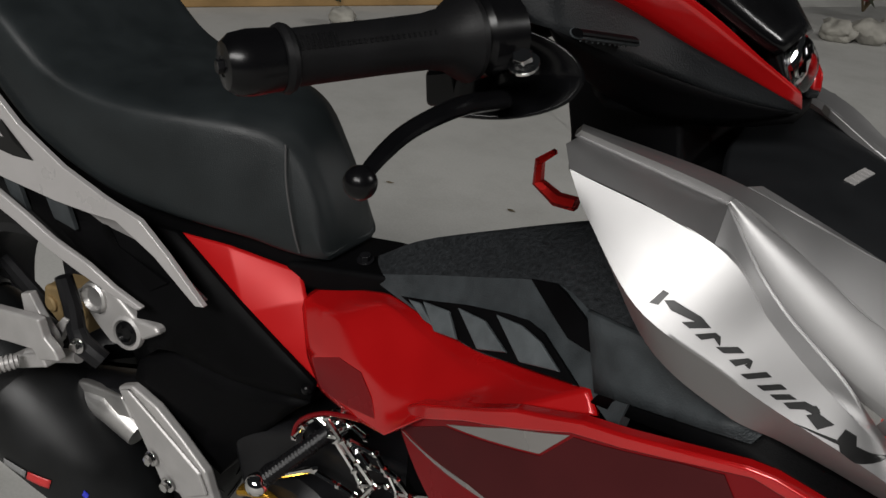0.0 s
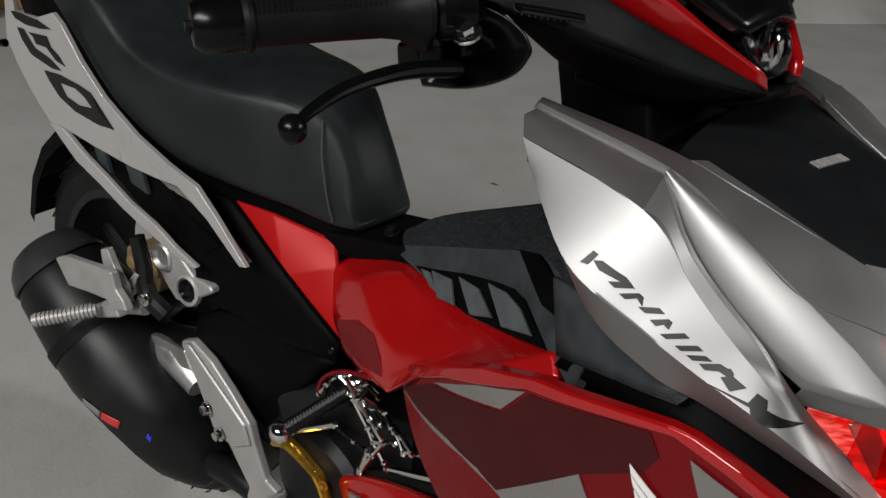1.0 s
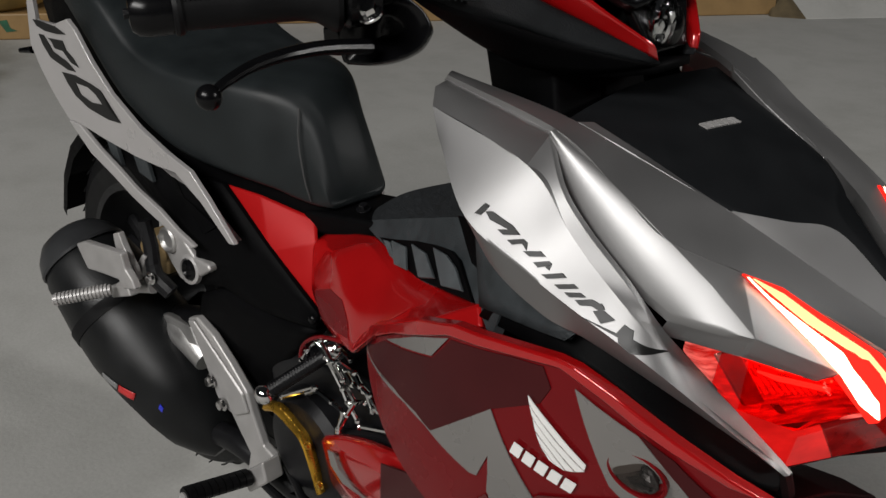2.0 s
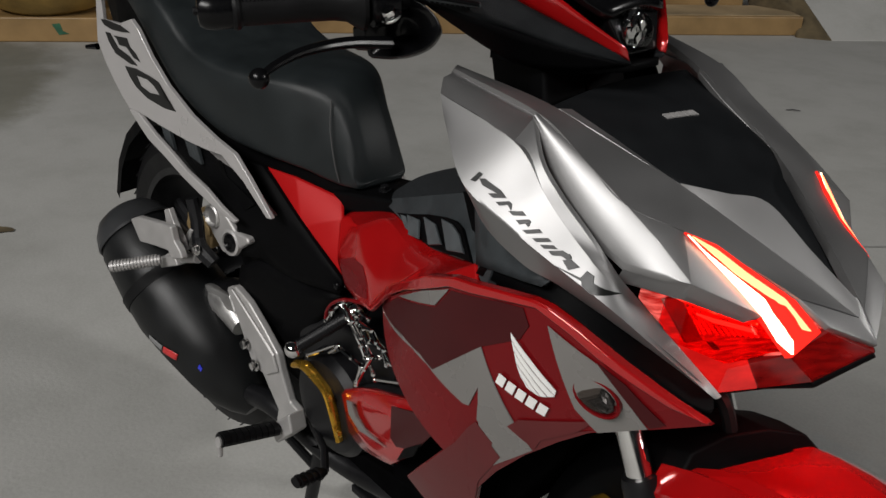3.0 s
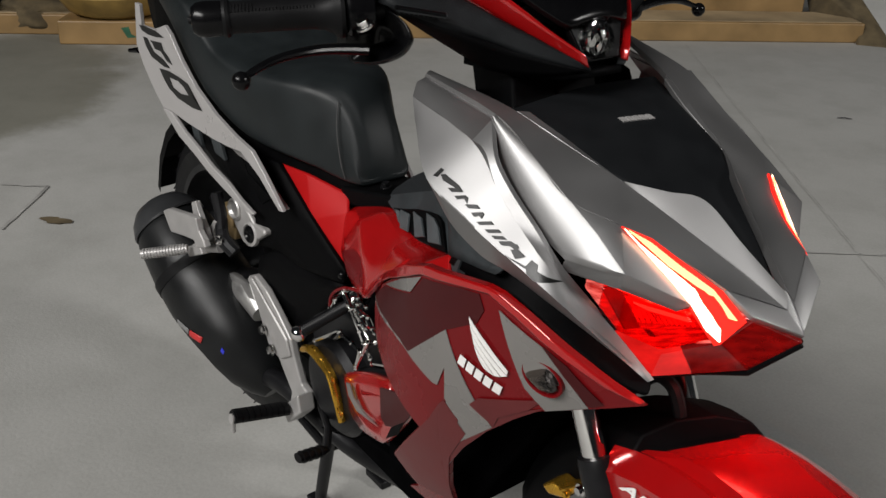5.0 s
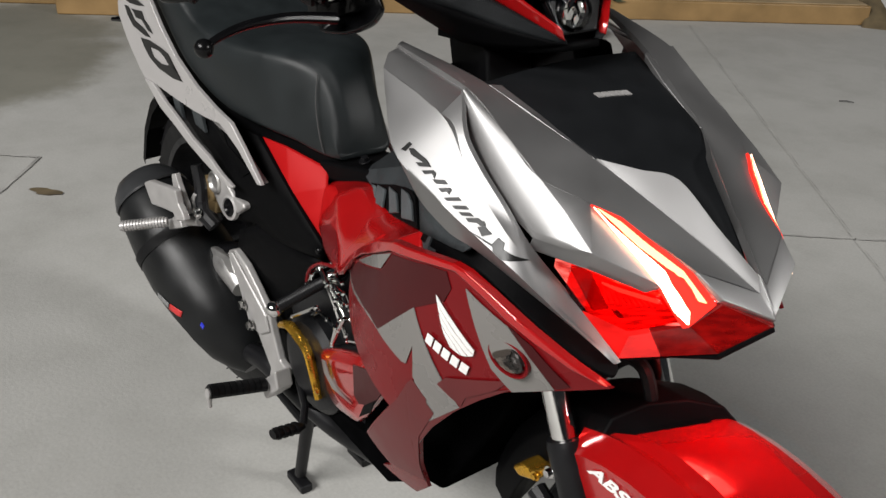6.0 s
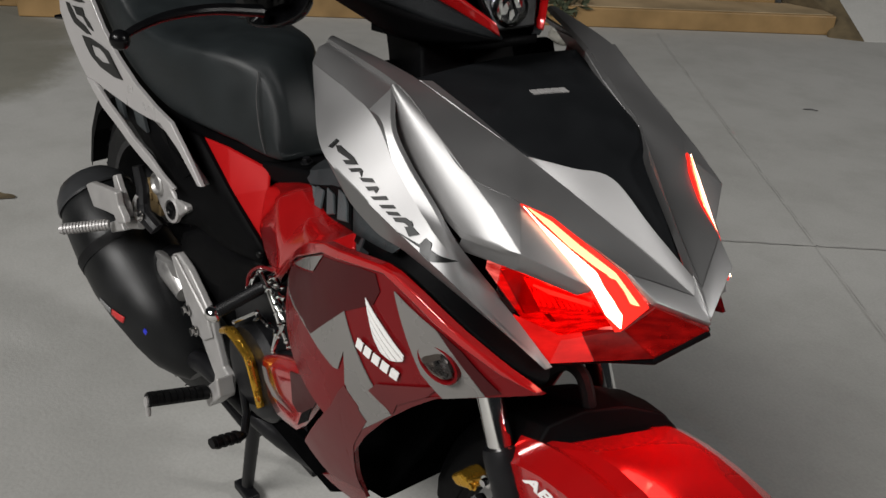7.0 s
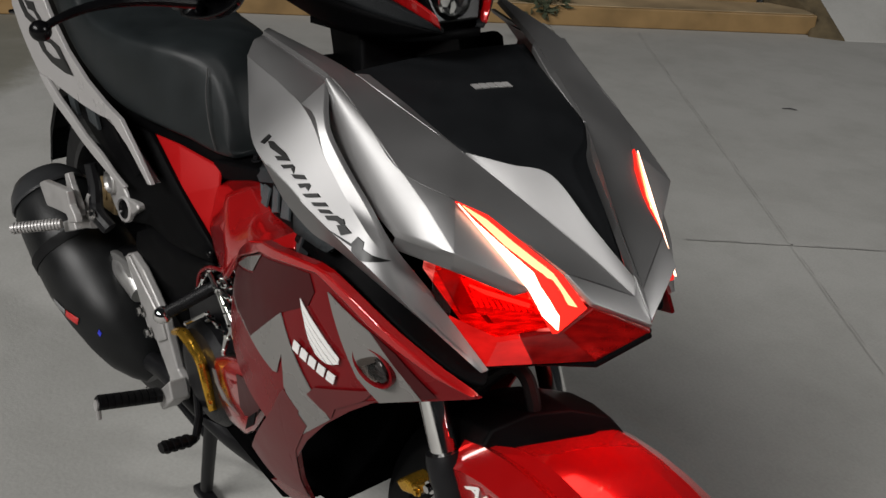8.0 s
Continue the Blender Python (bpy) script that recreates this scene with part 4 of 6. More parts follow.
# Red tank shroud
def tank_shroud(m, s):
    v = [(-0.709, -0.059, 0.647), (-0.697, -0.040, 0.660), (-0.606, -0.046, 0.688), (-0.501, -0.078, 0.691), (-0.423, -0.104, 0.712), (-0.356, -0.135, 0.741), (-0.343, -0.145, 0.728), (-0.578, -0.111, 0.638), (-0.546, -0.123, 0.618), (-0.520, -0.090, 0.682),
         (-0.447, -0.124, 0.692), (-0.674, -0.090, 0.606), (-0.653, -0.092, 0.574), (-0.542, -0.134, 0.600), (-0.600, -0.112, 0.580), (-0.475, -0.143, 0.670), (-0.401, -0.149, 0.712), (-0.638, -0.079, 0.665), (-0.600, -0.062, 0.689)]
    faces = [(0, 1, 17), (1, 2, 18, 17), (2, 3, 9, 18), (17, 18, 9, 7), (0, 17, 11), (17, 7, 11), (11, 7, 14, 12), (7, 8, 13, 14), (9, 3, 4, 10), (7, 9, 10, 8), (4, 5, 16, 10), (5, 6, 16), (8, 10, 15, 13), (10, 16, 15)]
    return shell("tank_shroud", [m(p) for p in v], faces, (0, -s * 0.006, -0.004), RED, bike, "gloss red tank-side shroud", soft=3, sharp=(6, 34))


both(tank_shroud)


def side_triangle(m, s):
    v = [(-0.868, -0.085, 0.681), (-0.800, -0.072, 0.682), (-0.722, -0.046, 0.668), (-0.702, -0.060, 0.648), (-0.664, -0.084, 0.566), (-0.761, -0.090, 0.622)]
    return shell("side_panel", [m(p) for p in v], [(0, 1, 5), (1, 2, 3, 5), (5, 3, 4)], (0, -s * 0.005, 0), RED_SATIN, bike, "red side panel under the seat", 0.003, hard_faces=False)


both(side_triangle)

# Centre tunnel with its vents
foot = [(-0.606, -0.047, 0.690), (-0.540, -0.070, 0.693), (-0.482, -0.090, 0.698), (-0.420, -0.111, 0.718), (-0.365, -0.132, 0.735), (-0.325, -0.154, 0.728)]
crest = [(-0.645, -0.034, 0.690), (-0.562, -0.046, 0.725), (-0.495, -0.061, 0.754), (-0.440, -0.073, 0.777), (-0.400, -0.088, 0.786), (-0.318, -0.142, 0.775)]
spine = [(-0.655, 0, 0.694), (-0.600, 0, 0.732), (-0.507, 0, 0.776), (-0.440, 0, 0.806), (-0.400, 0, 0.822), (-0.360, 0, 0.845)]
for m, s in (((lambda v: v), -1), (my, 1)):
    strips("tunnel_side", [[m(p) for p in foot], [m(p) for p in crest]], (0.004, -s * 0.008, -0.004), GREY_PLASTIC, bike, "grained dark grey tunnel cover", 5)
strips("tunnel_top", [crest, spine, [my(p) for p in crest]], (0, 0, -0.008), COARSE_GREY, bike, "rough grained dark tunnel top", 5)
shell("tank_neck", [(-0.740, -0.050, 0.676), (-0.740, 0.050, 0.676), (-0.655, -0.046, 0.694), (-0.655, 0.046, 0.694), (-0.610, -0.040, 0.702), (-0.610, 0.040, 0.702)], [(0, 1, 3, 2), (2, 3, 5, 4)], (0, 0, -0.03), BLACK, bike, "black tank neck under the seat", 0.006)
hex_bolt("neck_bolt", (-0.655, -0.022, 0.697), (0, -0.2, 1), 0.006, STEEL_BLACK, bike, "black flange bolt")
VENT = Vector((-0.38, -0.80, 0.46))
# Flat black sheet stands in for the shaded depth between the vent slats
gaps = [(-0.586, -0.054, 0.696), (-0.550, -0.062, 0.709), (-0.501, -0.074, 0.729), (-0.455, -0.087, 0.745), (-0.433, -0.094, 0.751), (-0.414, -0.102, 0.751), (-0.366, -0.132, 0.737), (-0.420, -0.113, 0.719), (-0.482, -0.092, 0.700), (-0.540, -0.072, 0.695)]
shell("vent_gaps", [tuple(Vector(p) + VENT * 0.0025) for p in gaps], [tuple(range(10))], tuple(-VENT * 0.004), BLACK, bike, "flat black sheet for the shade between the slats", 0.0006)
slats = [[(-0.572, -0.058, 0.699), (-0.556, -0.062, 0.703), (-0.528, -0.078, 0.695), (-0.545, -0.072, 0.694)],
         [(-0.553, -0.062, 0.706), (-0.518, -0.073, 0.715), (-0.497, -0.091, 0.702), (-0.526, -0.082, 0.694)],
         [(-0.509, -0.073, 0.722), (-0.474, -0.086, 0.729), (-0.440, -0.106, 0.721), (-0.473, -0.096, 0.705)],
         [(-0.465, -0.084, 0.738), (-0.435, -0.095, 0.745), (-0.411, -0.107, 0.745), (-0.384, -0.124, 0.737), (-0.425, -0.111, 0.721)]]
for q in slats:
    shell("vent_slat", [tuple(Vector(p) + VENT * 0.0055) for p in q], [tuple(range(len(q)))], tuple(-VENT * 0.004), SLAT_GREY, bike, "", 0.0012)
# Raised black strip: the channel's dark depth is put in as colour only
channel = [(-0.443, -0.073, 0.777), (-0.417, -0.081, 0.786), (-0.406, -0.087, 0.785), (-0.333, -0.131, 0.768), (-0.348, -0.126, 0.763), (-0.388, -0.109, 0.759), (-0.409, -0.095, 0.765)]
shell("channel_strip", [tuple(Vector(p) + VENT * 0.005) for p in channel], [(0, 1, 6), (1, 2, 6), (2, 5, 6), (2, 3, 4, 5)], tuple(-VENT * 0.006), BLACK, bike, "raised black strip for the dark side channel", 0.001)

# Dark red film on the tank shroud
shroud = bpy.data.objects["tank_shroud"]
skin("dark_film", [(-0.664, 0.610), (-0.626, 0.630), (-0.591, 0.634), (-0.571, 0.619), (-0.561, 0.604), (-0.600, 0.590), (-0.640, 0.580), (-0.654, 0.582)], dropped(shroud), 0.0008, DEEP_RED, shroud, "dark red film", out=0.0009, step=0.012)

# Dark inner leg shield between the tunnel and the cowls
def leg_shield(m, s):
    v = [(-0.353, -0.140, 0.733), (-0.233, -0.176, 0.763), (-0.144, -0.168, 0.742), (-0.100, -0.145, 0.719), (-0.076, -0.122, 0.703), (-0.083, -0.106, 0.712), (-0.153, -0.128, 0.754), (-0.220, -0.140, 0.802), (-0.315, -0.140, 0.802), (-0.385, -0.150, 0.905)]
    shell("tunnel_cheek", [m(p) for p in ((-0.350, -0.143, 0.745), (-0.228, -0.179, 0.782), (-0.220, -0.142, 0.804), (-0.315, -0.143, 0.804), (-0.372, -0.128, 0.800))], [(0, 1, 2, 3), (0, 3, 4)], (0, -s * 0.005, 0), GREY_PLASTIC, bike, "grained grey tunnel cheek", soft=2)
    return shell("leg_shield", [m(p) for p in v], [(0, 1, 7, 8), (1, 2, 6, 7), (2, 3, 5, 6), (3, 4, 5)], (0, -s * 0.006, 0), BLACK, bike, "black inner leg shield", soft=2)


both(leg_shield)
lv = [(-0.372, -0.135, 0.918), (-0.440, -0.04, 0.895), (-0.440, 0.04, 0.895), (-0.372, 0.135, 0.918), (-0.320, -0.12, 0.79), (-0.39, -0.04, 0.80), (-0.39, 0.04, 0.80), (-0.320, 0.12, 0.79), (-0.43, -0.045, 0.897), (-0.43, 0.045, 0.897), (-0.32, -0.10, 0.898), (-0.32, 0.10, 0.890)]
shell("knee_panel", lv, [(0, 1, 5, 4), (1, 2, 6, 5), (2, 3, 7, 6), (8, 9, 2, 1), (0, 10, 8, 1), (3, 2, 9, 11), (10, 11, 9, 8)], (0.012, 0, -0.004), BLACK, bike, "black inner panel below the handlebar", soft=2, sharp=(25, 70))

# Luggage hook on the knee panel
hk = [(-0.430, -0.040, 0.839), (-0.448, -0.040, 0.838), (-0.467, -0.040, 0.848), (-0.468, -0.040, 0.867), (-0.456, -0.040, 0.878)]
tube("luggage_hook", hk, [0.0085, 0.0085, 0.0070, 0.0060, 0.0042], RED_ANOD, bike, "red anodised luggage hook", 6, 0.7)

# Seat
rows = [(-0.690, 0.040, 0.690, 0.038, 0.698), (-0.698, 0.046, 0.690, 0.040, 0.730), (-0.716, 0.052, 0.689, 0.040, 0.770), (-0.738, 0.060, 0.692, 0.043, 0.800), (-0.765, 0.072, 0.698, 0.060, 0.817),
        (-0.82, 0.096, 0.704, 0.090, 0.822), (-0.90, 0.112, 0.707, 0.110, 0.817), (-0.97, 0.118, 0.722, 0.118, 0.819), (-1.03, 0.122, 0.745, 0.120, 0.836),
        (-1.06, 0.124, 0.765, 0.121, 0.862), (-1.10, 0.126, 0.800, 0.122, 0.888), (-1.18, 0.124, 0.860, 0.120, 0.915), (-1.30, 0.112, 0.900, 0.108, 0.936), (-1.42, 0.09, 0.925, 0.086, 0.945)]
rings = []
for x, yb, zb, yc, zc in rows:
    half = [(yb * 0.93, zb), (yb, zb + 0.006), ((yb + yc) / 2 + 0.004, (zb + zc) / 2), (yc + 0.001, zc - 0.010), (yc - 0.003, zc), (yc - 0.014, zc + 0.006), (yc * 0.55, zc + 0.013), (0, zc + 0.016)]
    ring = [(x, -y, z) for y, z in half] + [(x, y, z) for y, z in reversed(half[:-1])]
    rings.append(ring)
bm = bmesh.new()
lines = [[bm.verts.new(v) for v in r] for r in rings]
for r, q in zip(lines, lines[1:]):
    for k in range(len(r)):
        bm.faces.new([r[k], r[(k + 1) % len(r)], q[(k + 1) % len(r)], q[k]])
bm.faces.new(lines[0])
bm.faces.new(lines[-1])
seat = part("seat", bm, VINYL, bike, "black vinyl step seat", soft=2, sharp=(38, 80))
tube("seam", curve([(-0.742, -0.047, 0.806), (-0.733, -0.056, 0.770), (-0.722, -0.058, 0.725), (-0.716, -0.0545, 0.697)], 8), 0.0011, STITCH, seat, "stitched seam", 6)

# Tail: white side panels with a turned-in cheek, dark slots, thin lower ribs
tail_y = plane_y(-0.140, 0.06, 0.0, -1.05)
tail_outline = [(-1.252, 0.875), (-1.235, 0.875), (-1.235, 0.838), (-1.181, 0.841), (-1.140, 0.855), (-1.122, 0.844), (-1.088, 0.806), (-1.045, 0.771), (-0.982, 0.739), (-0.921, 0.720), (-0.870, 0.709), (-0.834, 0.680), (-0.785, 0.635), (-0.797, 0.632), (-0.852, 0.672), (-0.905, 0.697), (-0.945, 0.694), (-1.000, 0.693), (-1.084, 0.697), (-1.150, 0.703), (-1.182, 0.702), (-1.200, 0.716), (-1.225, 0.740), (-1.247, 0.765), (-1.267, 0.798)]
cheek = [(-0.905, 0.697), (-0.852, 0.672), (-0.797, 0.632), (-0.808, 0.626), (-0.866, 0.636), (-0.938, 0.655), (-0.968, 0.684), (-0.945, 0.694)]
rib = [(-1.182, 0.702), (-1.158, 0.685), (-1.125, 0.663), (-1.073, 0.646), (-1.024, 0.627), (-0.975, 0.613), (-0.928, 0.602), (-0.882, 0.595), (-0.875, 0.601), (-0.916, 0.612), (-0.956, 0.629), (-1.010, 0.643), (-1.053, 0.661), (-1.099, 0.678), (-1.150, 0.703)]
for s in (-1, 1):
    tail = skin("tail_panel", tail_outline, tail_y, 0.007, WHITE, bike, "pearl white tail side panel", bevel=0.0015, side=s)
    skin("tail_cheek", cheek, lambda x, z: tail_y(x, z) + 0.004 - 0.55 * min(0.0, z - 0.705 + 0.55 * max(0.0, x + 0.90)), 0.006, WHITE, bike, "turned-in lower face of the tail panel", bevel=0.001, side=s)
    skin("tail_rib", rib, plane_y(-0.142, 0.06, 0.0, -1.05), 0.008, WHITE, bike, "thin white lower tail rib", bevel=0.0025, side=s)
    skin("tail_slot", [(-1.150, 0.700), (-1.035, 0.692), (-0.955, 0.690), (-0.930, 0.650), (-0.860, 0.628), (-0.899, 0.600), (-1.020, 0.625), (-1.110, 0.670)], plane_y(-0.118, 0.06, 0, -1.05), 0.006, BLACK, bike, "black tail infill", bevel=0.001, side=s)
for x0, x1 in ((-1.105, -1.080), (-1.035, -1.000)):
    skin("slot_bar", [(x0, 0.690), (x1, 0.690), (x1 + 0.012, 0.655), (x0 + 0.012, 0.660)], plane_y(-0.127, 0.06, 0, -1.05), 0.006, GREY_PLASTIC, bike, "dark grey bar in the tail slot", bevel=0.001)
loft("tail_core", [[(x, y * w, z) for y, z in ((-1, z0), (-1, z1), (1, z1), (1, z0))] for x, w, z0, z1 in ((-0.70, 0.035, 0.60, 0.69), (-0.84, 0.075, 0.60, 0.70), (-1.0, 0.100, 0.64, 0.74), (-1.1, 0.108, 0.68, 0.82), (-1.3, 0.10, 0.76, 0.92), (-1.42, 0.07, 0.84, 0.94))], BLACK, bike, "black tail core under the seat", bevel=0.006)

# Angular numerals 1, 5 and 0 cut as slanted strokes
numerals = [
    [[(-1.242, 0.838), (-1.226, 0.840), (-1.176, 0.839), (-1.146, 0.833), (-1.172, 0.829), (-1.207, 0.827), (-1.232, 0.830)]],
    [[(-1.231, 0.819), (-1.215, 0.820), (-1.193, 0.800), (-1.156, 0.793), (-1.134, 0.783), (-1.155, 0.781), (-1.204, 0.789), (-1.222, 0.804)],
     [(-1.203, 0.818), (-1.159, 0.822), (-1.155, 0.811), (-1.135, 0.802), (-1.123, 0.791), (-1.143, 0.794), (-1.163, 0.807), (-1.187, 0.806), (-1.193, 0.814)]],
    [[(-1.176, 0.774), (-1.139, 0.777), (-1.095, 0.774), (-1.070, 0.770), (-1.055, 0.749), (-1.026, 0.734), (-1.070, 0.750), (-1.086, 0.761), (-1.105, 0.767), (-1.140, 0.766), (-1.163, 0.766)],
     [(-1.176, 0.774), (-1.163, 0.766), (-1.140, 0.766), (-1.129, 0.751), (-1.101, 0.746), (-1.070, 0.750), (-1.026, 0.734), (-1.059, 0.731), (-1.112, 0.735), (-1.146, 0.746), (-1.164, 0.760)]],
]
tail_right = bpy.data.objects["tail_panel"]
for strokes in numerals:
    for outline in strokes:
        skin("numeral", outline, tail_y, 0.0008, BLACK_FILM, tail_right, "slanted black numeral stroke", out=0.0012)
tube("tail_nub", [(-1.386, -0.128, 0.760), (-1.355, -0.120, 0.766)], [0.004, 0.006], GLOSS_BLACK, bike, "black tail grab stub", 10)

# Black side covers
def side_cover(m, s):
    v = [(-0.860, -0.090, 0.686), (-0.757, -0.093, 0.627), (-0.664, -0.090, 0.576), (-0.667, -0.092, 0.554), (-0.783, -0.100, 0.532), (-0.857, -0.104, 0.540), (-0.921, -0.108, 0.519), (-0.902, -0.116, 0.580), (-0.965, -0.118, 0.611), (-1.032, -0.118, 0.651), (-0.930, -0.110, 0.683)]
    return shell("side_cover", [m(p) for p in v], [(0, 1, 5, 7, 8, 10), (1, 2, 3, 4, 5), (5, 6, 7), (8, 9, 10)], (0, -s * 0.006, 0), BLACK, bike, "matt black side cover", soft=2, sharp=(8, 50))


both(side_cover)


def air_box(m, s):
    v = [(-0.864, -0.100, 0.532), (-0.786, -0.098, 0.527), (-0.670, -0.090, 0.548), (-0.707, -0.085, 0.513), (-0.773, -0.080, 0.425), (-0.817, -0.080, 0.363), (-0.855, -0.095, 0.405), (-0.931, -0.105, 0.468), (-0.919, -0.105, 0.502)]
    return shell("air_box_cover", [m(p) for p in v], [(0, 1, 6, 7, 8), (1, 2, 3, 4, 6), (4, 5, 6)], (0, -s * 0.03, 0), BLACK, bike, "matt black engine side cover", soft=2, sharp=(15, 60))


both(air_box)
ball("cover_pin", (-0.672, -0.090, 0.566), 0.007, GLOSS_BLACK, bike, "black plastic cover pin")

# Footpeg hanger plate, swing-arm pivot and pegs
def plate(name, outline, y0, thick, mat, parent, label="", bevel=0.003):
    """A flat plate over the outline (x, z) whose outer face lies at y0."""
    bm = bmesh.new()
    a = [bm.verts.new((x, y0, z)) for x, z in outline]
    b = [bm.verts.new((x, y0 + thick, z)) for x, z in outline]
    n = len(a)
    bm.faces.new(a)
    bm.faces.new(b)
    for k in range(n):
        bm.faces.new([a[k], a[(k + 1) % n], b[(k + 1) % n], b[k]])
    return part(name, bm, mat, parent, label, bevel)


hanger = plate("peg_hanger", [(-0.954, 0.450), (-0.927, 0.464), (-0.885, 0.452), (-0.845, 0.426), (-0.805, 0.395), (-0.796, 0.367), (-0.775, 0.322), (-0.752, 0.317), (-0.763, 0.271), (-0.808, 0.240), (-0.822, 0.256), (-0.812, 0.288), (-0.839, 0.317), (-0.854, 0.334), (-0.885, 0.334), (-0.900, 0.361), (-0.923, 0.401)], -0.115, 0.014, ALLOY_PAINT, bike, "silver alloy footpeg hanger", 0.004)
plate("rib", [(-0.945, 0.452), (-0.928, 0.460), (-0.811, 0.393), (-0.800, 0.366), (-0.836, 0.342), (-0.893, 0.393)], -0.120, 0.006, ALLOY_PAINT, hanger, "", 0.003)
tube("exhaust_joint", [(-1.030, -0.100, 0.398), (-0.985, -0.100, 0.402), (-0.935, -0.098, 0.380)], [0.020, 0.026, 0.022], ALLOY, hanger, "brushed exhaust joint", 16)
plate("upper_arm", [(-1.138, 0.384), (-1.019, 0.427), (-0.946, 0.439), (-0.930, 0.413), (-1.015, 0.388), (-1.105, 0.374)], -0.116, 0.012, ALLOY, hanger, "", 0.003)
hex_bolt("bolt", (-0.895, -0.118, 0.372), (0, -1, 0), 0.007, CHROME, hanger)
hex_bolt("bolt", (-0.868, -0.118, 0.345), (0, -1, 0), 0.007, CHROME, hanger)


pin_in, pin_out = Vector((-0.752, -0.150, 0.300)), Vector((-0.756, -0.250, 0.322))
peg = tube("footpeg", [pin_in, pin_out], 0.0085, ALLOY_PAINT, bike, "rider footpeg with black rubber", 12)
w = (pin_out - pin_in)
rubber = tube("rubber", [pin_in + w * 0.04 + Vector((0, 0, 0.003)), pin_in + w * 0.97 + Vector((0, 0, 0.003))], 0.0132, RUBBER, peg, "ribbed black rubber", 12, 0.75)
for k in range(9):
    a, b = pin_in + w * (0.06 + 0.1 * k), pin_in + w * (0.06 + 0.1 * k + 0.085)
    tube("rubber_rib", [a + Vector((0, 0, 0.004)), b + Vector((0, 0, 0.004))], 0.0145, RUBBER, rubber, "", 12, 0.75)
tube("feeler", [pin_out + Vector((0, 0.004, 0)), pin_out + Vector((-0.004, 0.004, -0.028))], 0.004, ALLOY_PAINT, peg)
plate("clevis", [(-0.782, 0.289), (-0.723, 0.345), (-0.716, 0.313), (-0.763, 0.266)], -0.150, 0.03, ALLOY_PAINT, peg, "", 0.004)

# Passenger peg on its cast carrier
carrier = plate("peg_carrier", [(-1.143, 0.524), (-1.113, 0.539), (-1.051, 0.553), (-1.002, 0.564), (-0.987, 0.566), (-0.980, 0.544), (-0.964, 0.534), (-0.957, 0.522), (-0.995, 0.507), (-1.007, 0.517), (-1.050, 0.508), (-1.114, 0.492)], -0.185, 0.012, ALLOY_PAINT, bike, "silver passenger peg carrier", 0.003)
plate("web", [(-1.038, 0.574), (-1.020, 0.582), (-1.008, 0.563), (-0.985, 0.538), (-0.979, 0.522), (-1.017, 0.507), (-1.035, 0.537)], -0.170, 0.010, ALLOY_PAINT, carrier, "", 0.002)
plate("web", [(-0.985, 0.556), (-0.976, 0.555), (-0.999, 0.515), (-1.030, 0.492), (-1.037, 0.503)], -0.155, 0.010, ALLOY_PAINT, carrier, "", 0.002)
plate("peg_block", [(-1.069, 0.478), (-1.007, 0.506), (-0.997, 0.491), (-1.063, 0.460)], -0.176, 0.03, ALLOY_PAINT, carrier, "", 0.003)
pi, po = Vector((-1.036, -0.186, 0.490)), Vector((-1.078, -0.254, 0.481))
tube("peg_arm", [(-0.962, -0.155, 0.512), (-1.000, -0.160, 0.500), (-1.043, -0.166, 0.482)], [0.008, 0.009, 0.011], ALLOY_PAINT, carrier, "", 12)
ppeg = tube("passenger_peg", [pi, po], 0.0080, ALLOY_PAINT, carrier, "ribbed silver passenger peg", 12)
for k in range(14):
    a = pi.lerp(po, 0.06 + 0.066 * k)
    tube("peg_rib", [a, pi.lerp(po, 0.06 + 0.066 * k + 0.035)], 0.0098, ALLOY_PAINT, ppeg, "", 12)
hex_bolt("bolt", (-0.959, -0.147, 0.528), (0, -1, 0.1), 0.006, CHROME, carrier)
tube("link", [(-0.996, -0.140, 0.600), (-0.986, -0.140, 0.565), (-0.976, -0.145, 0.538), (-0.962, -0.150, 0.527), (-0.940, -0.140, 0.508)], [0.010, 0.011, 0.011, 0.013, 0.012], STEEL_BLACK, bike, "black rear brake link", 10)
hex_bolt("link_bolt", (-0.957, -0.158, 0.531), (0.1, -1, 0.1), 0.0065, CHROME, bike, "bright pivot bolt")

# Swing-arm pivot housing
cast = plate("pivot_casting", [(-1.018, 0.561), (-0.978, 0.586), (-0.953, 0.594), (-0.939, 0.590), (-0.927, 0.582), (-0.907, 0.569), (-0.871, 0.571), (-0.866, 0.563), (-0.909, 0.534), (-0.938, 0.518), (-0.952, 0.515), (-0.976, 0.532), (-0.992, 0.547)], -0.118, 0.05, ALLOY_PAINT, bike, "silver cast frame pivot", 0.006)
lathe("boss", (-0.971, -0.116, 0.573), (0.1, -1, 0.1), [(0, 0.020), (0.007, 0.019), (0.009, 0.016), (0.004, 0.012), (0.003, 0.004)], ALLOY, cast, "round boss", 20)
lathe("boss", (-0.918, -0.116, 0.546), (0.15, -1, 0.15), [(0, 0.022), (0.006, 0.021), (0.008, 0.017), (0.003, 0.015), (0.002, 0.004)], ALLOY_PAINT, cast, "round pivot boss", 24)
lathe("pivot_bolt", (-0.918, -0.119, 0.546), (0.15, -1, 0.15), [(0, 0.0145), (0.004, 0.0145), (0.006, 0.010), (0.003, 0.007), (0.003, 0.003)], GLOSS_BLACK, cast, "black pivot bolt", 20)
tube("swing_arm", [(-0.93, -0.085, 0.44), (-1.05, -0.085, 0.40), (-1.18, -0.085, 0.36)], [0.030, 0.026, 0.022], STEEL_BLACK, bike, "black swing arm", 12, 0.7)
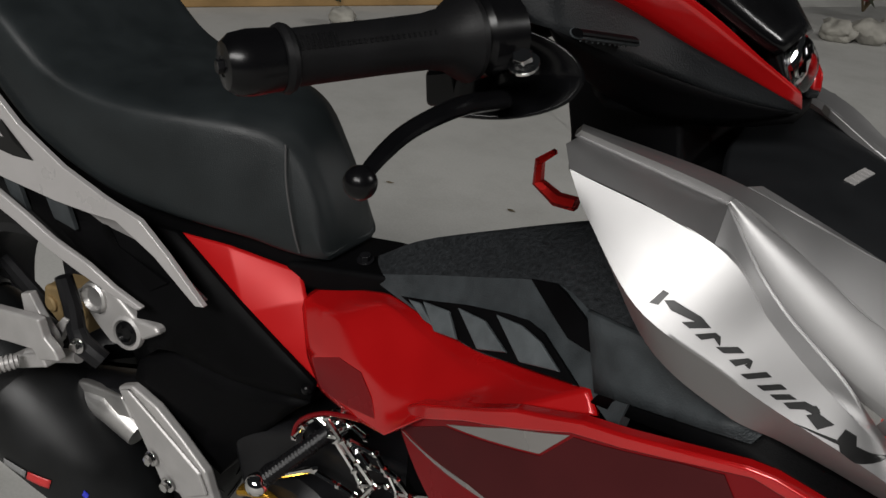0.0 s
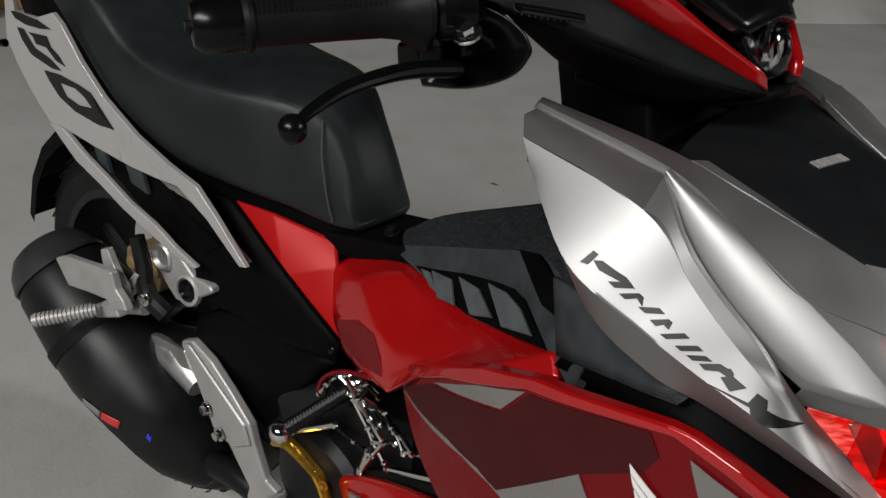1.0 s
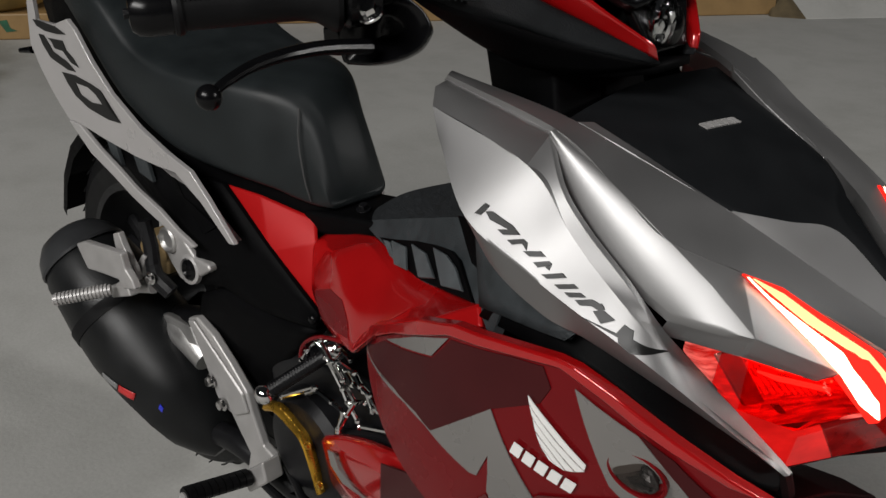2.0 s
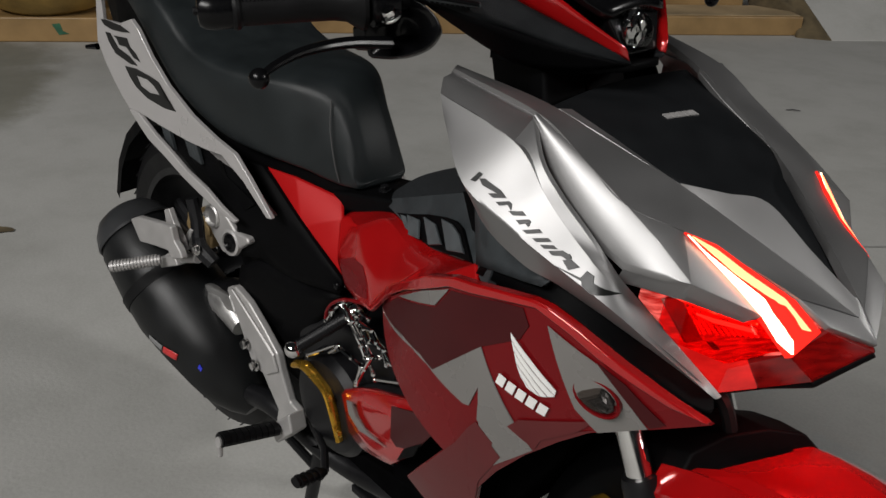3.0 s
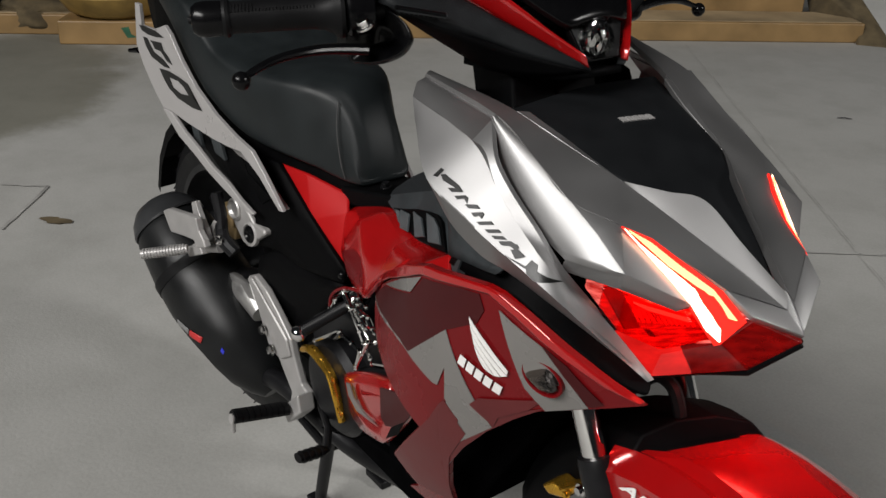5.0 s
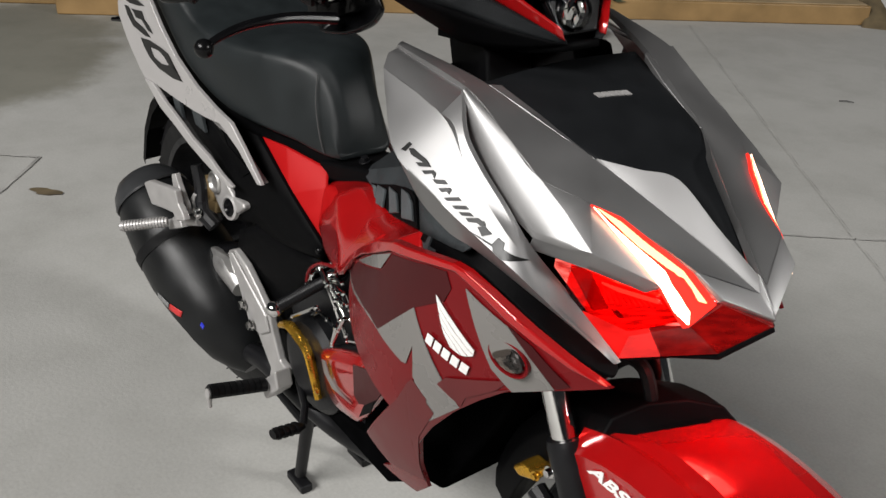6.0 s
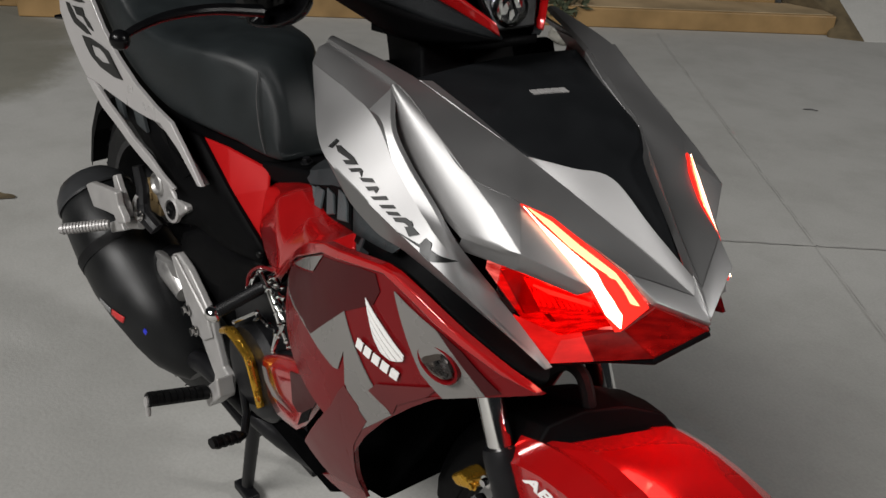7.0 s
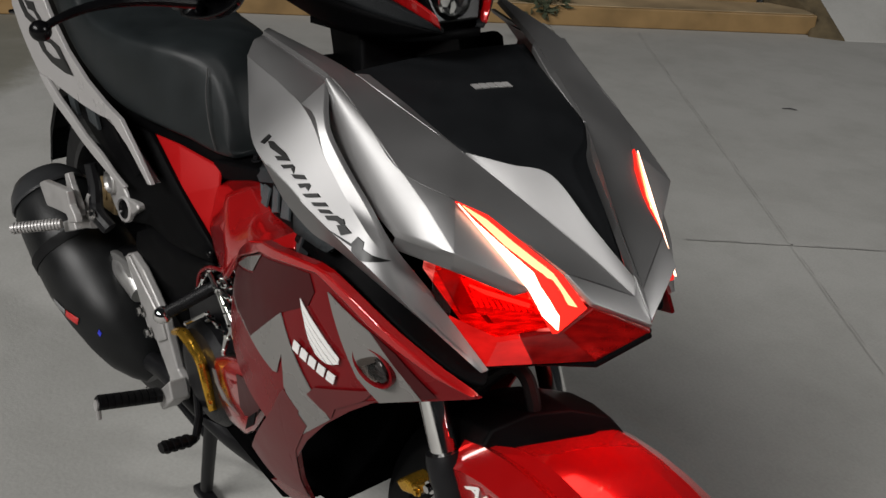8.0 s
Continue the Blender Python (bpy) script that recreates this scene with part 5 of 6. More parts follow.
tube("swing_arm", [(-0.93, 0.085, 0.44), (-1.05, 0.085, 0.40), (-1.18, 0.085, 0.36)], [0.030, 0.026, 0.022], STEEL_BLACK, bike, "black swing arm", 12, 0.7)

# Rear brake caliper behind the carrier
cal = plate("rear_caliper", [(-1.095, 0.535), (-1.04, 0.550), (-1.01, 0.530), (-1.02, 0.490), (-1.07, 0.485), (-1.10, 0.505)], -0.105, 0.045, BRONZE, bike, "bronze rear brake caliper", 0.005)
for dx in (0.0, 0.03, 0.06):
    lathe("piston_cap", (-1.08 + dx, -0.104, 0.515 + dx * 0.2), (0, -1, 0), [(0, 0.011), (0.004, 0.011), (0.006, 0.008)], BRONZE, cal, "", 14)


# Wheels
def wheel(name, centre, radius, half, hub_r, label):
    w = lathe(name, centre, (0, 1, 0), [(-half, radius - 0.075), (-half - 0.004, radius - 0.045), (-half * 0.86, radius - 0.018), (-half * 0.45, radius - 0.003), (0, radius), (half * 0.45, radius - 0.003), (half * 0.86, radius - 0.018), (half + 0.004, radius - 0.045), (half, radius - 0.075)], RUBBER, bike, label, 72, True)
    r0 = radius - 0.072
    rim = lathe("rim", centre, (0, 1, 0), [(-half, r0 + 0.004), (-half, r0 - 0.016), (-half * 0.5, r0 - 0.022), (half * 0.5, r0 - 0.022), (half, r0 - 0.016), (half, r0 + 0.004)], STEEL_BLACK, w, "black alloy rim", 60, True)
    lathe("hub", centre, (0, 1, 0), [(-0.05, hub_r * 0.7), (-0.045, hub_r), (0.045, hub_r), (0.05, hub_r * 0.7)], STEEL_BLACK, w, "", 28)
    for k in range(5):
        a = 2 * math.pi * k / 5 + 0.3
        for e in (-0.13, 0.13):
            c = Vector(centre)
            tube("spoke", [c + Vector((math.cos(a) * hub_r * 0.9, 0, math.sin(a) * hub_r * 0.9)), c + Vector((math.cos(a + e) * (r0 - 0.012), 0, math.sin(a + e) * (r0 - 0.012)))], [0.014, 0.010], STEEL_BLACK, w, "", 8, 1.3)
    grooves = bmesh.new()
    for k in range(36):
        a = 2 * math.pi * k / 36
        for sgn in (-1, 1):
            pts = []
            for j in range(5):
                y = sgn * half * (0.15 + 0.18 * j)
                rr = radius - 0.0005 - 0.018 * (abs(y) / half) ** 2.4
                b = a + 0.05 * j + (0.08 if sgn > 0 else 0)
                pts.append(Vector(centre) + Vector((math.cos(b) * rr, y, math.sin(b) * rr)))
            tube_bm(grooves, pts, 0.0016, 5)
    part("tread_block", grooves, RUBBER, w)
    return w


wheel("rear_wheel", (-1.17, 0.0, 0.345), 0.300, 0.060, 0.05, "black-tyred rear wheel")
front_wheel = wheel("front_wheel", (0.03, 0.0, 0.288), 0.288, 0.046, 0.045, "black-tyred front wheel")
front_disc = lathe("brake_disc", (0.03, -0.062, 0.288), (0, 1, 0), [(-0.002, 0.148), (-0.002, 0.095), (0.002, 0.095), (0.002, 0.148)], ALLOY, bike, "steel front brake disc", 60, True)
lathe("brake_disc", (-1.17, -0.075, 0.345), (0, 1, 0), [(-0.002, 0.11), (-0.002, 0.07), (0.002, 0.07), (0.002, 0.11)], ALLOY, bike, "steel rear brake disc", 60, True)

# Rear hugger
hug = []
for k in range(9):
    a = radians(165 - 15 * k)
    r = 0.335
    hug.append([(-1.17 + math.cos(a) * (r - dr), y, 0.345 + math.sin(a) * (r - dr)) for y, dr in ((-0.075, 0.03), (-0.07, 0.004), (-0.03, 0), (0.03, 0), (0.07, 0.004), (0.075, 0.03), (0.07, 0.012), (0, 0.006), (-0.07, 0.012))])
loft("rear_hugger", hug, BLACK, bike, "black rear wheel hugger", bevel=0.001)

# Muffler
ma, mb = Vector((-1.218, -0.150, 0.465)), Vector((-0.951, -0.100, 0.245))
md = (mb - ma).normalized()
bm = bmesh.new()
tube_bm(bm, [ma + md * 0.004, ma.lerp(mb, 0.06), ma.lerp(mb, 0.3), ma.lerp(mb, 0.5), ma.lerp(mb, 0.7), ma.lerp(mb, 0.85), ma.lerp(mb, 0.97), mb + md * 0.02, mb + md * 0.04], [0.065, 0.073, 0.0836, 0.0867, 0.0846, 0.076, 0.056, 0.038, 0.021], 48)
# A flat cut along the outer lower flank
_, side, low = basis(md)
flank = (0.80 * side - 0.60 * low + 0.16 * md).normalized()
if flank.z > 0:
    flank = (0.80 * side + 0.60 * low + 0.16 * md).normalized()
cut = bmesh.ops.bisect_plane(bm, geom=bm.verts[:] + bm.edges[:] + bm.faces[:], plane_co=ma.lerp(mb, 0.72) + flank * 0.069, plane_no=flank, clear_outer=True)
bmesh.ops.holes_fill(bm, edges=[e for e in cut["geom_cut"] if isinstance(e, bmesh.types.BMEdge)], sides=0)
muf = part("muffler", bm, MUFFLER_BLACK, bike, "matt black muffler with a flat-cut flank and a small badge", angle=20)
tube("end_cap", [ma - md * 0.044, ma - md * 0.043, ma - md * 0.036, ma - md * 0.018, ma + md * 0.004, ma + md * 0.008], [0.019, 0.036, 0.050, 0.064, 0.0720, 0.0710], CAP_GREY, muf, "satin dark end cap", 40)
tube("clamp_band", [ma.lerp(mb, 0.30), ma.lerp(mb, 0.355)], 0.0858, RUBBER, muf, "black clamp band", 40)
tube("exhaust_pipe", curve([mb, (-0.84, -0.10, 0.27), (-0.70, -0.07, 0.23), (-0.52, -0.05, 0.25)], 5), 0.019, STEEL_BLACK, bike, "black exhaust pipe", 14)




def on_muffler(along, turn, lift=0.0012):
    d, a, b = basis(md)
    c = ma.lerp(mb, along)
    rr = float(np.interp(along, (0.3, 0.5, 0.7, 0.85, 0.97), (0.0836, 0.0867, 0.0846, 0.076, 0.056))) + lift
    return c + rr * (math.cos(turn) * a + math.sin(turn) * b)


def wrap(name, lo, hi, t0, t1, wide, mat, label):
    """A thin printed patch on the muffler, running from (lo, t0) to (hi, t1)."""
    bm = bmesh.new()
    g = [[bm.verts.new(on_muffler(lo + (hi - lo) * i / 6 + 0.10 * wide * j / 4, t0 + (t1 - t0) * i / 6 + wide * j / 4)) for j in range(5)] for i in range(7)]
    for r, q in zip(g, g[1:]):
        for j in range(4):
            bm.faces.new([r[j], r[j + 1], q[j + 1], q[j]])
    ob = part(name, bm, mat, muf, label)
    mod = ob.modifiers.new("thick", "SOLIDIFY")
    mod.thickness, mod.offset = 0.0006, 0
    return ob


wrap("badge", 0.535, 0.625, 0.06, -0.10, 0.13, GREY_PRINT, "grey printed badge bar")
wrap("badge", 0.630, 0.710, -0.12, -0.32, 0.15, RED_PRINT, "red printed badge bar")
wrap("blue_badge", 0.812, 0.836, -0.56, -0.56, 0.09, BLUE_PRINT, "small round blue badge")

# Leaf vent, radiator side and engine: gold clutch cover ring, cases, chrome guard wires
engine = plate("engine_case", [(-0.80, 0.45), (-0.70, 0.50), (-0.52, 0.52), (-0.42, 0.58), (-0.40, 0.46), (-0.46, 0.33), (-0.60, 0.27), (-0.76, 0.28)], -0.085, 0.17, STEEL_BLACK, bike, "black engine with gold clutch trim", 0.015)
lathe("clutch_cover", (-0.672, -0.085, 0.372), (0, -1, 0), [(0, 0.085), (0.020, 0.083), (0.030, 0.072), (0.034, 0.05), (0.032, 0.02)], STEEL_BLACK, engine, "dark round clutch cover", 36)
gold = curve([(-0.734, -0.125, 0.419), (-0.710, -0.125, 0.428), (-0.674, -0.125, 0.420), (-0.654, -0.125, 0.410), (-0.640, -0.125, 0.382), (-0.630, -0.122, 0.339)], 5)
bm = bmesh.new()
tube_bm(bm, gold, [0.010 - 0.003 * k / len(gold) for k in range(len(gold))], 10, 0.6)
part("gold_guard", bm, GOLD, engine, "gold anodised clutch guard")
for px in ((-0.640, -0.130, 0.413), (-0.621, -0.128, 0.360)):
    hex_bolt("bolt", px, (0, -1, 0), 0.004, GOLD, engine)
shaft_a, shaft_b = Vector((-0.669, -0.169, 0.494)), Vector((-0.631, -0.105, 0.539))
tube("shaft", [shaft_a, shaft_b], 0.0085, STEEL_BLACK, engine, "black threaded shaft", 12)
th = bmesh.new()
for k in range(18):
    p = shaft_a.lerp(shaft_b, 0.12 + 0.045 * k)
    tube_bm(th, [p, shaft_a.lerp(shaft_b, 0.12 + 0.045 * k + 0.02)], 0.0096, 10)
part("thread", th, STEEL_BLACK, engine)
ball("chrome_knob", shaft_a, 0.0125, CHROME, engine, "polished round knob")
hub = shaft_b
lathe("hub", hub + Vector((-0.004, 0.012, -0.002)), hub - shaft_a, [(0, 0.014), (0.010, 0.015), (0.020, 0.012), (0.026, 0.007)], CHROME, engine, "chrome hub", 14)
wires = bmesh.new()
for pts in ([(-0.662, -0.110, 0.536), (-0.645, -0.108, 0.554), (-0.615, -0.105, 0.573)], [(-0.645, -0.108, 0.554), (-0.617, -0.112, 0.547)], [(-0.667, -0.115, 0.521), (-0.656, -0.112, 0.539), (-0.653, -0.115, 0.514)],
            [(-0.614, -0.110, 0.543), (-0.587, -0.110, 0.542), (-0.571, -0.112, 0.532), (-0.550, -0.112, 0.534)], [(-0.617, -0.110, 0.539), (-0.590, -0.112, 0.516), (-0.581, -0.112, 0.502)], [(-0.581, -0.112, 0.502), (-0.550, -0.110, 0.517), (-0.537, -0.110, 0.512)],
            [(-0.638, -0.118, 0.494), (-0.607, -0.116, 0.490), (-0.585, -0.116, 0.487)], [(-0.587, -0.114, 0.488), (-0.596, -0.116, 0.457)], [(-0.581, -0.112, 0.502), (-0.563, -0.112, 0.485)], [(-0.550, -0.110, 0.533), (-0.537, -0.110, 0.514), (-0.476, -0.110, 0.542)],
            [(-0.709, -0.120, 0.444), (-0.637, -0.118, 0.496)], [(-0.561, -0.110, 0.476), (-0.470, -0.110, 0.515)], [(-0.624, -0.110, 0.543), (-0.602, -0.106, 0.564), (-0.582, -0.106, 0.558)],
            [(-0.626, -0.115, 0.567), (-0.605, -0.115, 0.548), (-0.585, -0.115, 0.532), (-0.563, -0.115, 0.513)], [(-0.594, -0.115, 0.553), (-0.563, -0.115, 0.554), (-0.552, -0.115, 0.541), (-0.536, -0.115, 0.537), (-0.521, -0.115, 0.524)], [(-0.563, -0.115, 0.513), (-0.579, -0.115, 0.486), (-0.598, -0.115, 0.451)]):
    tube_bm(wires, pts, 0.0030, 7)
    for p in pts:
        bmesh.ops.create_icosphere(wires, subdivisions=1, radius=0.0044, matrix=Matrix.Translation(p))
part("wire_guard", wires, CHROME, engine, "chrome wire engine guard with small joints")
tube("hub_ring", curve([(-0.669, -0.115, 0.522), (-0.664, -0.115, 0.539), (-0.651, -0.115, 0.555), (-0.628, -0.115, 0.571), (-0.604, -0.115, 0.580), (-0.584, -0.115, 0.585)], 5), 0.0026, DEEP_RED, engine, "dull red ring round the hub", 8)
tube("pipe", [(-0.634, -0.100, 0.420), (-0.537, -0.100, 0.469), (-0.440, -0.110, 0.503)], 0.008, STEEL_BLACK, engine, "black hose", 10)
tube("bright_rod", [(-0.742, -0.100, 0.401), (-0.662, -0.100, 0.470)], 0.004, CHROME, engine, "", 8)

# Red radiator side cover below the engine
rc = [(-0.660, -0.110, 0.405), (-0.577, -0.120, 0.462), (-0.500, -0.132, 0.495), (-0.405, -0.150, 0.539), (-0.396, -0.152, 0.520), (-0.431, -0.148, 0.464), (-0.490, -0.140, 0.393), (-0.573, -0.126, 0.361), (-0.633, -0.114, 0.364), (-0.514, -0.146, 0.468), (-0.459, -0.152, 0.457), (-0.443, -0.156, 0.509)]
shell("radiator_cover", rc, [(0, 1, 9), (0, 9, 8), (1, 2, 11, 9), (2, 3, 4, 11), (11, 4, 5, 10), (9, 11, 10), (8, 9, 10, 7), (10, 5, 6, 7)], (0.004, 0.008, 0), RED, bike, "gloss red radiator side cover", soft=2, sharp=(8, 50))
shell("grey_film", [(-0.593, -0.136, 0.437), (-0.592, -0.133, 0.413), (-0.565, -0.136, 0.403), (-0.491, -0.148, 0.425), (-0.540, -0.141, 0.417), (-0.569, -0.138, 0.424), (-0.579, -0.138, 0.442)], [(0, 1, 2, 3, 4, 5, 6)], (0, 0.002, 0), GREY_FILM, bike, "", 0.0003)
shell("dark_film", [(-0.463, -0.162, 0.512), (-0.392, -0.175, 0.547), (-0.374, -0.175, 0.528), (-0.411, -0.165, 0.480), (-0.462, -0.154, 0.447), (-0.474, -0.154, 0.454)], [(0, 1, 2, 3, 4, 5)], (0, 0.002, 0), MAROON, bike, "", 0.0003)
# Black sheet on the cover stands in for the dark inside of an opening
shell("opening_patch", [(-0.462, -0.154, 0.426), (-0.439, -0.161, 0.462), (-0.397, -0.171, 0.500), (-0.418, -0.164, 0.465)], [(0, 1, 2, 3)], (0, 0.002, 0), BLACK, bike, "", 0.0003)
plate("belly_pan", [(-0.751, 0.243), (-0.621, 0.313), (-0.458, 0.336), (-0.382, 0.345), (-0.472, 0.278), (-0.641, 0.287)], -0.10, 0.20, DEEP_BLACK, bike, "black belly pan", 0.004)

# Rear brake pedal and centre stand
pa, pb = Vector((-0.618, -0.157, 0.310)), Vector((-0.613, -0.210, 0.320))
pedal = tube("brake_pedal", [pa, pa.lerp(pb, 0.15), pb], [0.007, 0.010, 0.010], RUBBER, bike, "black foot brake pedal", 10, 0.7)
tr = bmesh.new()
for k in range(4):
    p = pa.lerp(pb, 0.2 + 0.2 * k)
    tube_bm(tr, [p, pa.lerp(pb, 0.3 + 0.2 * k)], 0.0118, 10, 0.75)
part("tread", tr, RUBBER, pedal)
tube("pedal_arm", [pa, pa + Vector((-0.03, 0.02, 0.01)), (-0.74, -0.10, 0.30)], 0.006, STEEL_BLACK, pedal, "", 10)
stand = tube("centre_stand", [(-0.735, -0.075, 0.30), (-0.765, -0.070, 0.20), (-0.815, -0.066, 0.03)], [0.012, 0.012, 0.011], STEEL_BLACK, bike, "black centre stand", 12)
tube("stand_leg", [(-0.735, 0.075, 0.30), (-0.765, 0.070, 0.20), (-0.815, 0.066, 0.03)], [0.012, 0.012, 0.011], STEEL_BLACK, stand, "", 12)
tube("stand_brace", [(-0.775, -0.068, 0.17), (-0.775, 0.068, 0.17)], 0.009, STEEL_BLACK, stand, "", 10)
for s in (-1, 1):
    slab("stand_foot", -0.850, -0.790, s * 0.066 - 0.012, s * 0.066 + 0.012, 0.0, 0.018, STEEL_BLACK, stand, None, 0.004)
tube("stand_tang", [(-0.775, -0.07, 0.17), (-0.80, -0.085, 0.20), (-0.83, -0.10, 0.23)], [0.008, 0.008, 0.007], STEEL_BLACK, stand, "", 10)

# Fork and front fender
FD = Vector((0.42, 0, -0.907))
for s in (-1, 1):
    t = Vector((-0.165, -0.088 if s < 0 else 0.066, 0.592))
    lathe("fork_tube", t - FD * 0.16, FD, [(0, 0.0145), (0.20, 0.0145)], CHROME, bike, "chrome fork tube", 24)
    lathe("fork_slider", t + FD * 0.025, FD, [(0, 0.019), (0.008, 0.021), (0.03, 0.021), (0.035, 0.0195), (0.25, 0.019), (0.29, 0.016)], STEEL_BLACK, bike, "black fork slider", 24)
tube("brake_hose", curve([(-0.200, -0.02, 0.560), (-0.187, -0.02, 0.594), (-0.162, -0.02, 0.630), (-0.141, -0.02, 0.652), (-0.121, -0.02, 0.652), (-0.109, -0.02, 0.636), (-0.100, -0.02, 0.610)], 6), 0.0075, RUBBER, bike, "black brake hose", 8)
fc = Vector((0.03, 0, 0.288))
prof = [(-0.078, -0.085, 126), (-0.087, -0.022, 121.5), (-0.077, -0.009, 118.5), (-0.068, 0.001, 118), (-0.056, -0.005, 116), (-0.044, 0.004, 109), (0.036, 0.004, 105), (0.058, -0.003, 112), (0.074, -0.012, 117), (0.084, -0.022, 120), (0.076, -0.085, 125)]
FR = 0.336


def fender_at(y, d, a, r=FR):
    return (fc.x + math.cos(radians(a)) * (r + d), y, fc.z + math.sin(radians(a)) * (r + d))


fr = []
for k in range(17):
    t = k / 16
    w = 1.0 - 0.35 * max(0, (t - 0.6) / 0.4) ** 1.5
    dip = 0.006 * max(0.0, 1 - t / 0.10)
    outer = [fender_at(y * w, d - (dip if abs(y) < 0.05 else 0), a0 + (12 - a0) * t) for y, d, a0 in prof]
    inner = [fender_at(y * w * 0.96, d - 0.004 - (dip if abs(y) < 0.05 else 0), a0 + (12 - a0) * t) for y, d, a0 in reversed(prof)]
    fr.append(outer + inner)
fender = loft("front_fender", fr, RED, bike, "gloss red front fender", angle=12)
fb = []
for k in range(12):
    a = 165 - 5.1 * k
    w = 1.0 if k < 11 else 0.93
    lift = 0.024 if k < 10 else 0.024 - 0.005 * (k - 9)
    fb.append([fender_at(y * w, d + lift * g, a - 75 * y * k / 11) for y, d, g in ((-0.072, -0.040, 0), (-0.070, -0.012, 0.3), (-0.056, 0.000, 0.8), (-0.02, 0.008, 1), (0.02, 0.008, 1), (0.056, 0.0, 0.8), (0.070, -0.012, 0.3), (0.072, -0.040, 0), (0.05, -0.036, 0), (0, -0.012, 0), (-0.05, -0.036, 0))])
loft("fender_rear", fb, BLACK, fender, "matt black rear part of the fender", bevel=0.003)


steered = Matrix.Translation((-0.17, 0, 0)) @ Matrix.Rotation(radians(-10), 4, "Z") @ Matrix.Translation((0.17, 0, 0))


def on_fender(u, v, h):
    return steered.inverted() @ Vector((-0.105 + 1.75 * u + 0.50 * v, -0.1015 - h - 0.33 * u, 0.565 + 0.24 * u + 0.9 * v))


lettering("letters", "ABS", 0.0195, on_fender, WHITE_FILM, fender, "white letters ABS", 0.1, 0.0008, 0.0006)
# The steered front end: fender, wheel and disc turn a little towards the right
for ob in (fender, front_wheel, front_disc):
    ob.matrix_basis = steered
calf = plate("front_caliper", [(-0.221, 0.487), (-0.206, 0.502), (-0.193, 0.501), (-0.175, 0.517), (-0.161, 0.533), (-0.150, 0.532), (-0.154, 0.518), (-0.170, 0.509), (-0.182, 0.493), (-0.208, 0.481)], -0.098, 0.030, GOLD, bike, "gold anodised front brake caliper", 0.004)
hex_bolt("bolt", (-0.159, -0.099, 0.524), (0, -1, 0), 0.005, CHROME, calf)
hex_bolt("bolt", (-0.179, -0.099, 0.504), (0, -1, 0), 0.004, GOLD, calf)
tube("caliper_bracket", [(-0.19, -0.085, 0.47), (-0.14, -0.09, 0.45), (-0.11, -0.09, 0.42)], 0.012, STEEL_BLACK, bike, "", 10)
# Dark radiator and inner bodywork behind the fork
loft("inner_body", [[(x, y * w, z) for y, z in ((-1, z0), (-1, z1), (1, z1), (1, z0))] for x, w, z0, z1 in ((-0.54, 0.10, 0.30, 0.62), (-0.36, 0.09, 0.34, 0.72), (-0.27, 0.08, 0.50, 0.78), (-0.20, 0.07, 0.68, 0.76))], DEEP_BLACK, bike, "dark inner bodywork", bevel=0.01)

# Handlebar cowl
cw = [(-0.282, -0.018, 0.953), (-0.344, -0.060, 0.984), (-0.375, -0.082, 1.001), (-0.402, -0.109, 1.019), (-0.284, -0.022, 0.966), (-0.312, -0.052, 0.991), (-0.332, -0.068, 1.009), (-0.354, -0.086, 1.027), (-0.40, -0.125, 1.055), (-0.44, -0.14, 1.040)]


def handle_stripe(m, s):
    v = [m(p) for p in cw]
    return shell("cowl_stripe", v, [(0, 1, 5, 4), (1, 2, 6, 5), (2, 3, 7, 6), (3, 9, 8, 7)], (-0.006, -s * 0.004, 0), RED, bike, "gloss red handlebar cowl stripe", soft=2, sharp=(20, 60))


MID = 0.011


handle_stripe(lambda p: p, -1)
handle_stripe(lambda p: (p[0], 2 * MID - p[1], p[2]), 1)
wing = [(-0.443, -0.190, 1.031), (-0.410, -0.172, 1.036), (-0.396, -0.120, 1.025), (-0.359, -0.085, 0.998), (-0.315, -0.048, 0.974), (-0.282, -0.016, 0.953),
        (-0.438, -0.186, 1.013), (-0.404, -0.188, 1.013), (-0.381, -0.165, 1.001), (-0.355, -0.092, 0.973), (-0.310, -0.048, 0.956), (-0.283, -0.014, 0.949),
        (-0.407, -0.172, 1.001), (-0.412, -0.088, 0.949), (-0.358, -0.075, 0.934), (-0.309, -0.040, 0.942)]
for m, s in ((lambda p: p, -1), (lambda p: (p[0], 2 * MID - p[1], p[2]), 1)):
    v = [m(p) for p in wing]
    shell("cowl_lower", v, [(0, 1, 7, 6), (1, 2, 8, 7), (2, 3, 9, 8), (3, 4, 10, 9), (4, 5, 11, 10)], (-0.006, -s * 0.006, 0), COWL_BLACK, bike, "grained black handlebar cowl wing", soft=2, sharp=(12, 60))
    shell("cowl_side", [v[k] for k in (6, 7, 8, 9, 10, 11, 12, 13, 14, 15)], [(1, 2, 7, 6), (2, 3, 8, 7), (3, 4, 9, 8), (4, 5, 9)], (-0.006, -s * 0.006, 0), BLACK, bike, "black underside of the cowl wing", soft=2, sharp=(20, 60))
    loft("steering_cover", [[(x, s * w * (1 if x < -0.4 else 0.9), z) for x, w in ((x0, 0.0), (x0 + 0.004, 0.034), (x1, w1), (x1, 0.0))] for z, x0, x1, w1 in ((0.860, -0.450, -0.34, 0.075), (0.892, -0.452, -0.34, 0.075), (0.930, -0.462, -0.35, 0.070), (0.985, -0.475, -0.36, 0.080))], BLACK, bike, "black steering column cover", bevel=0.006)
slot_a, slot_b = Vector((-0.388, -0.186, 1.013)), Vector((-0.370, -0.139, 1.004))
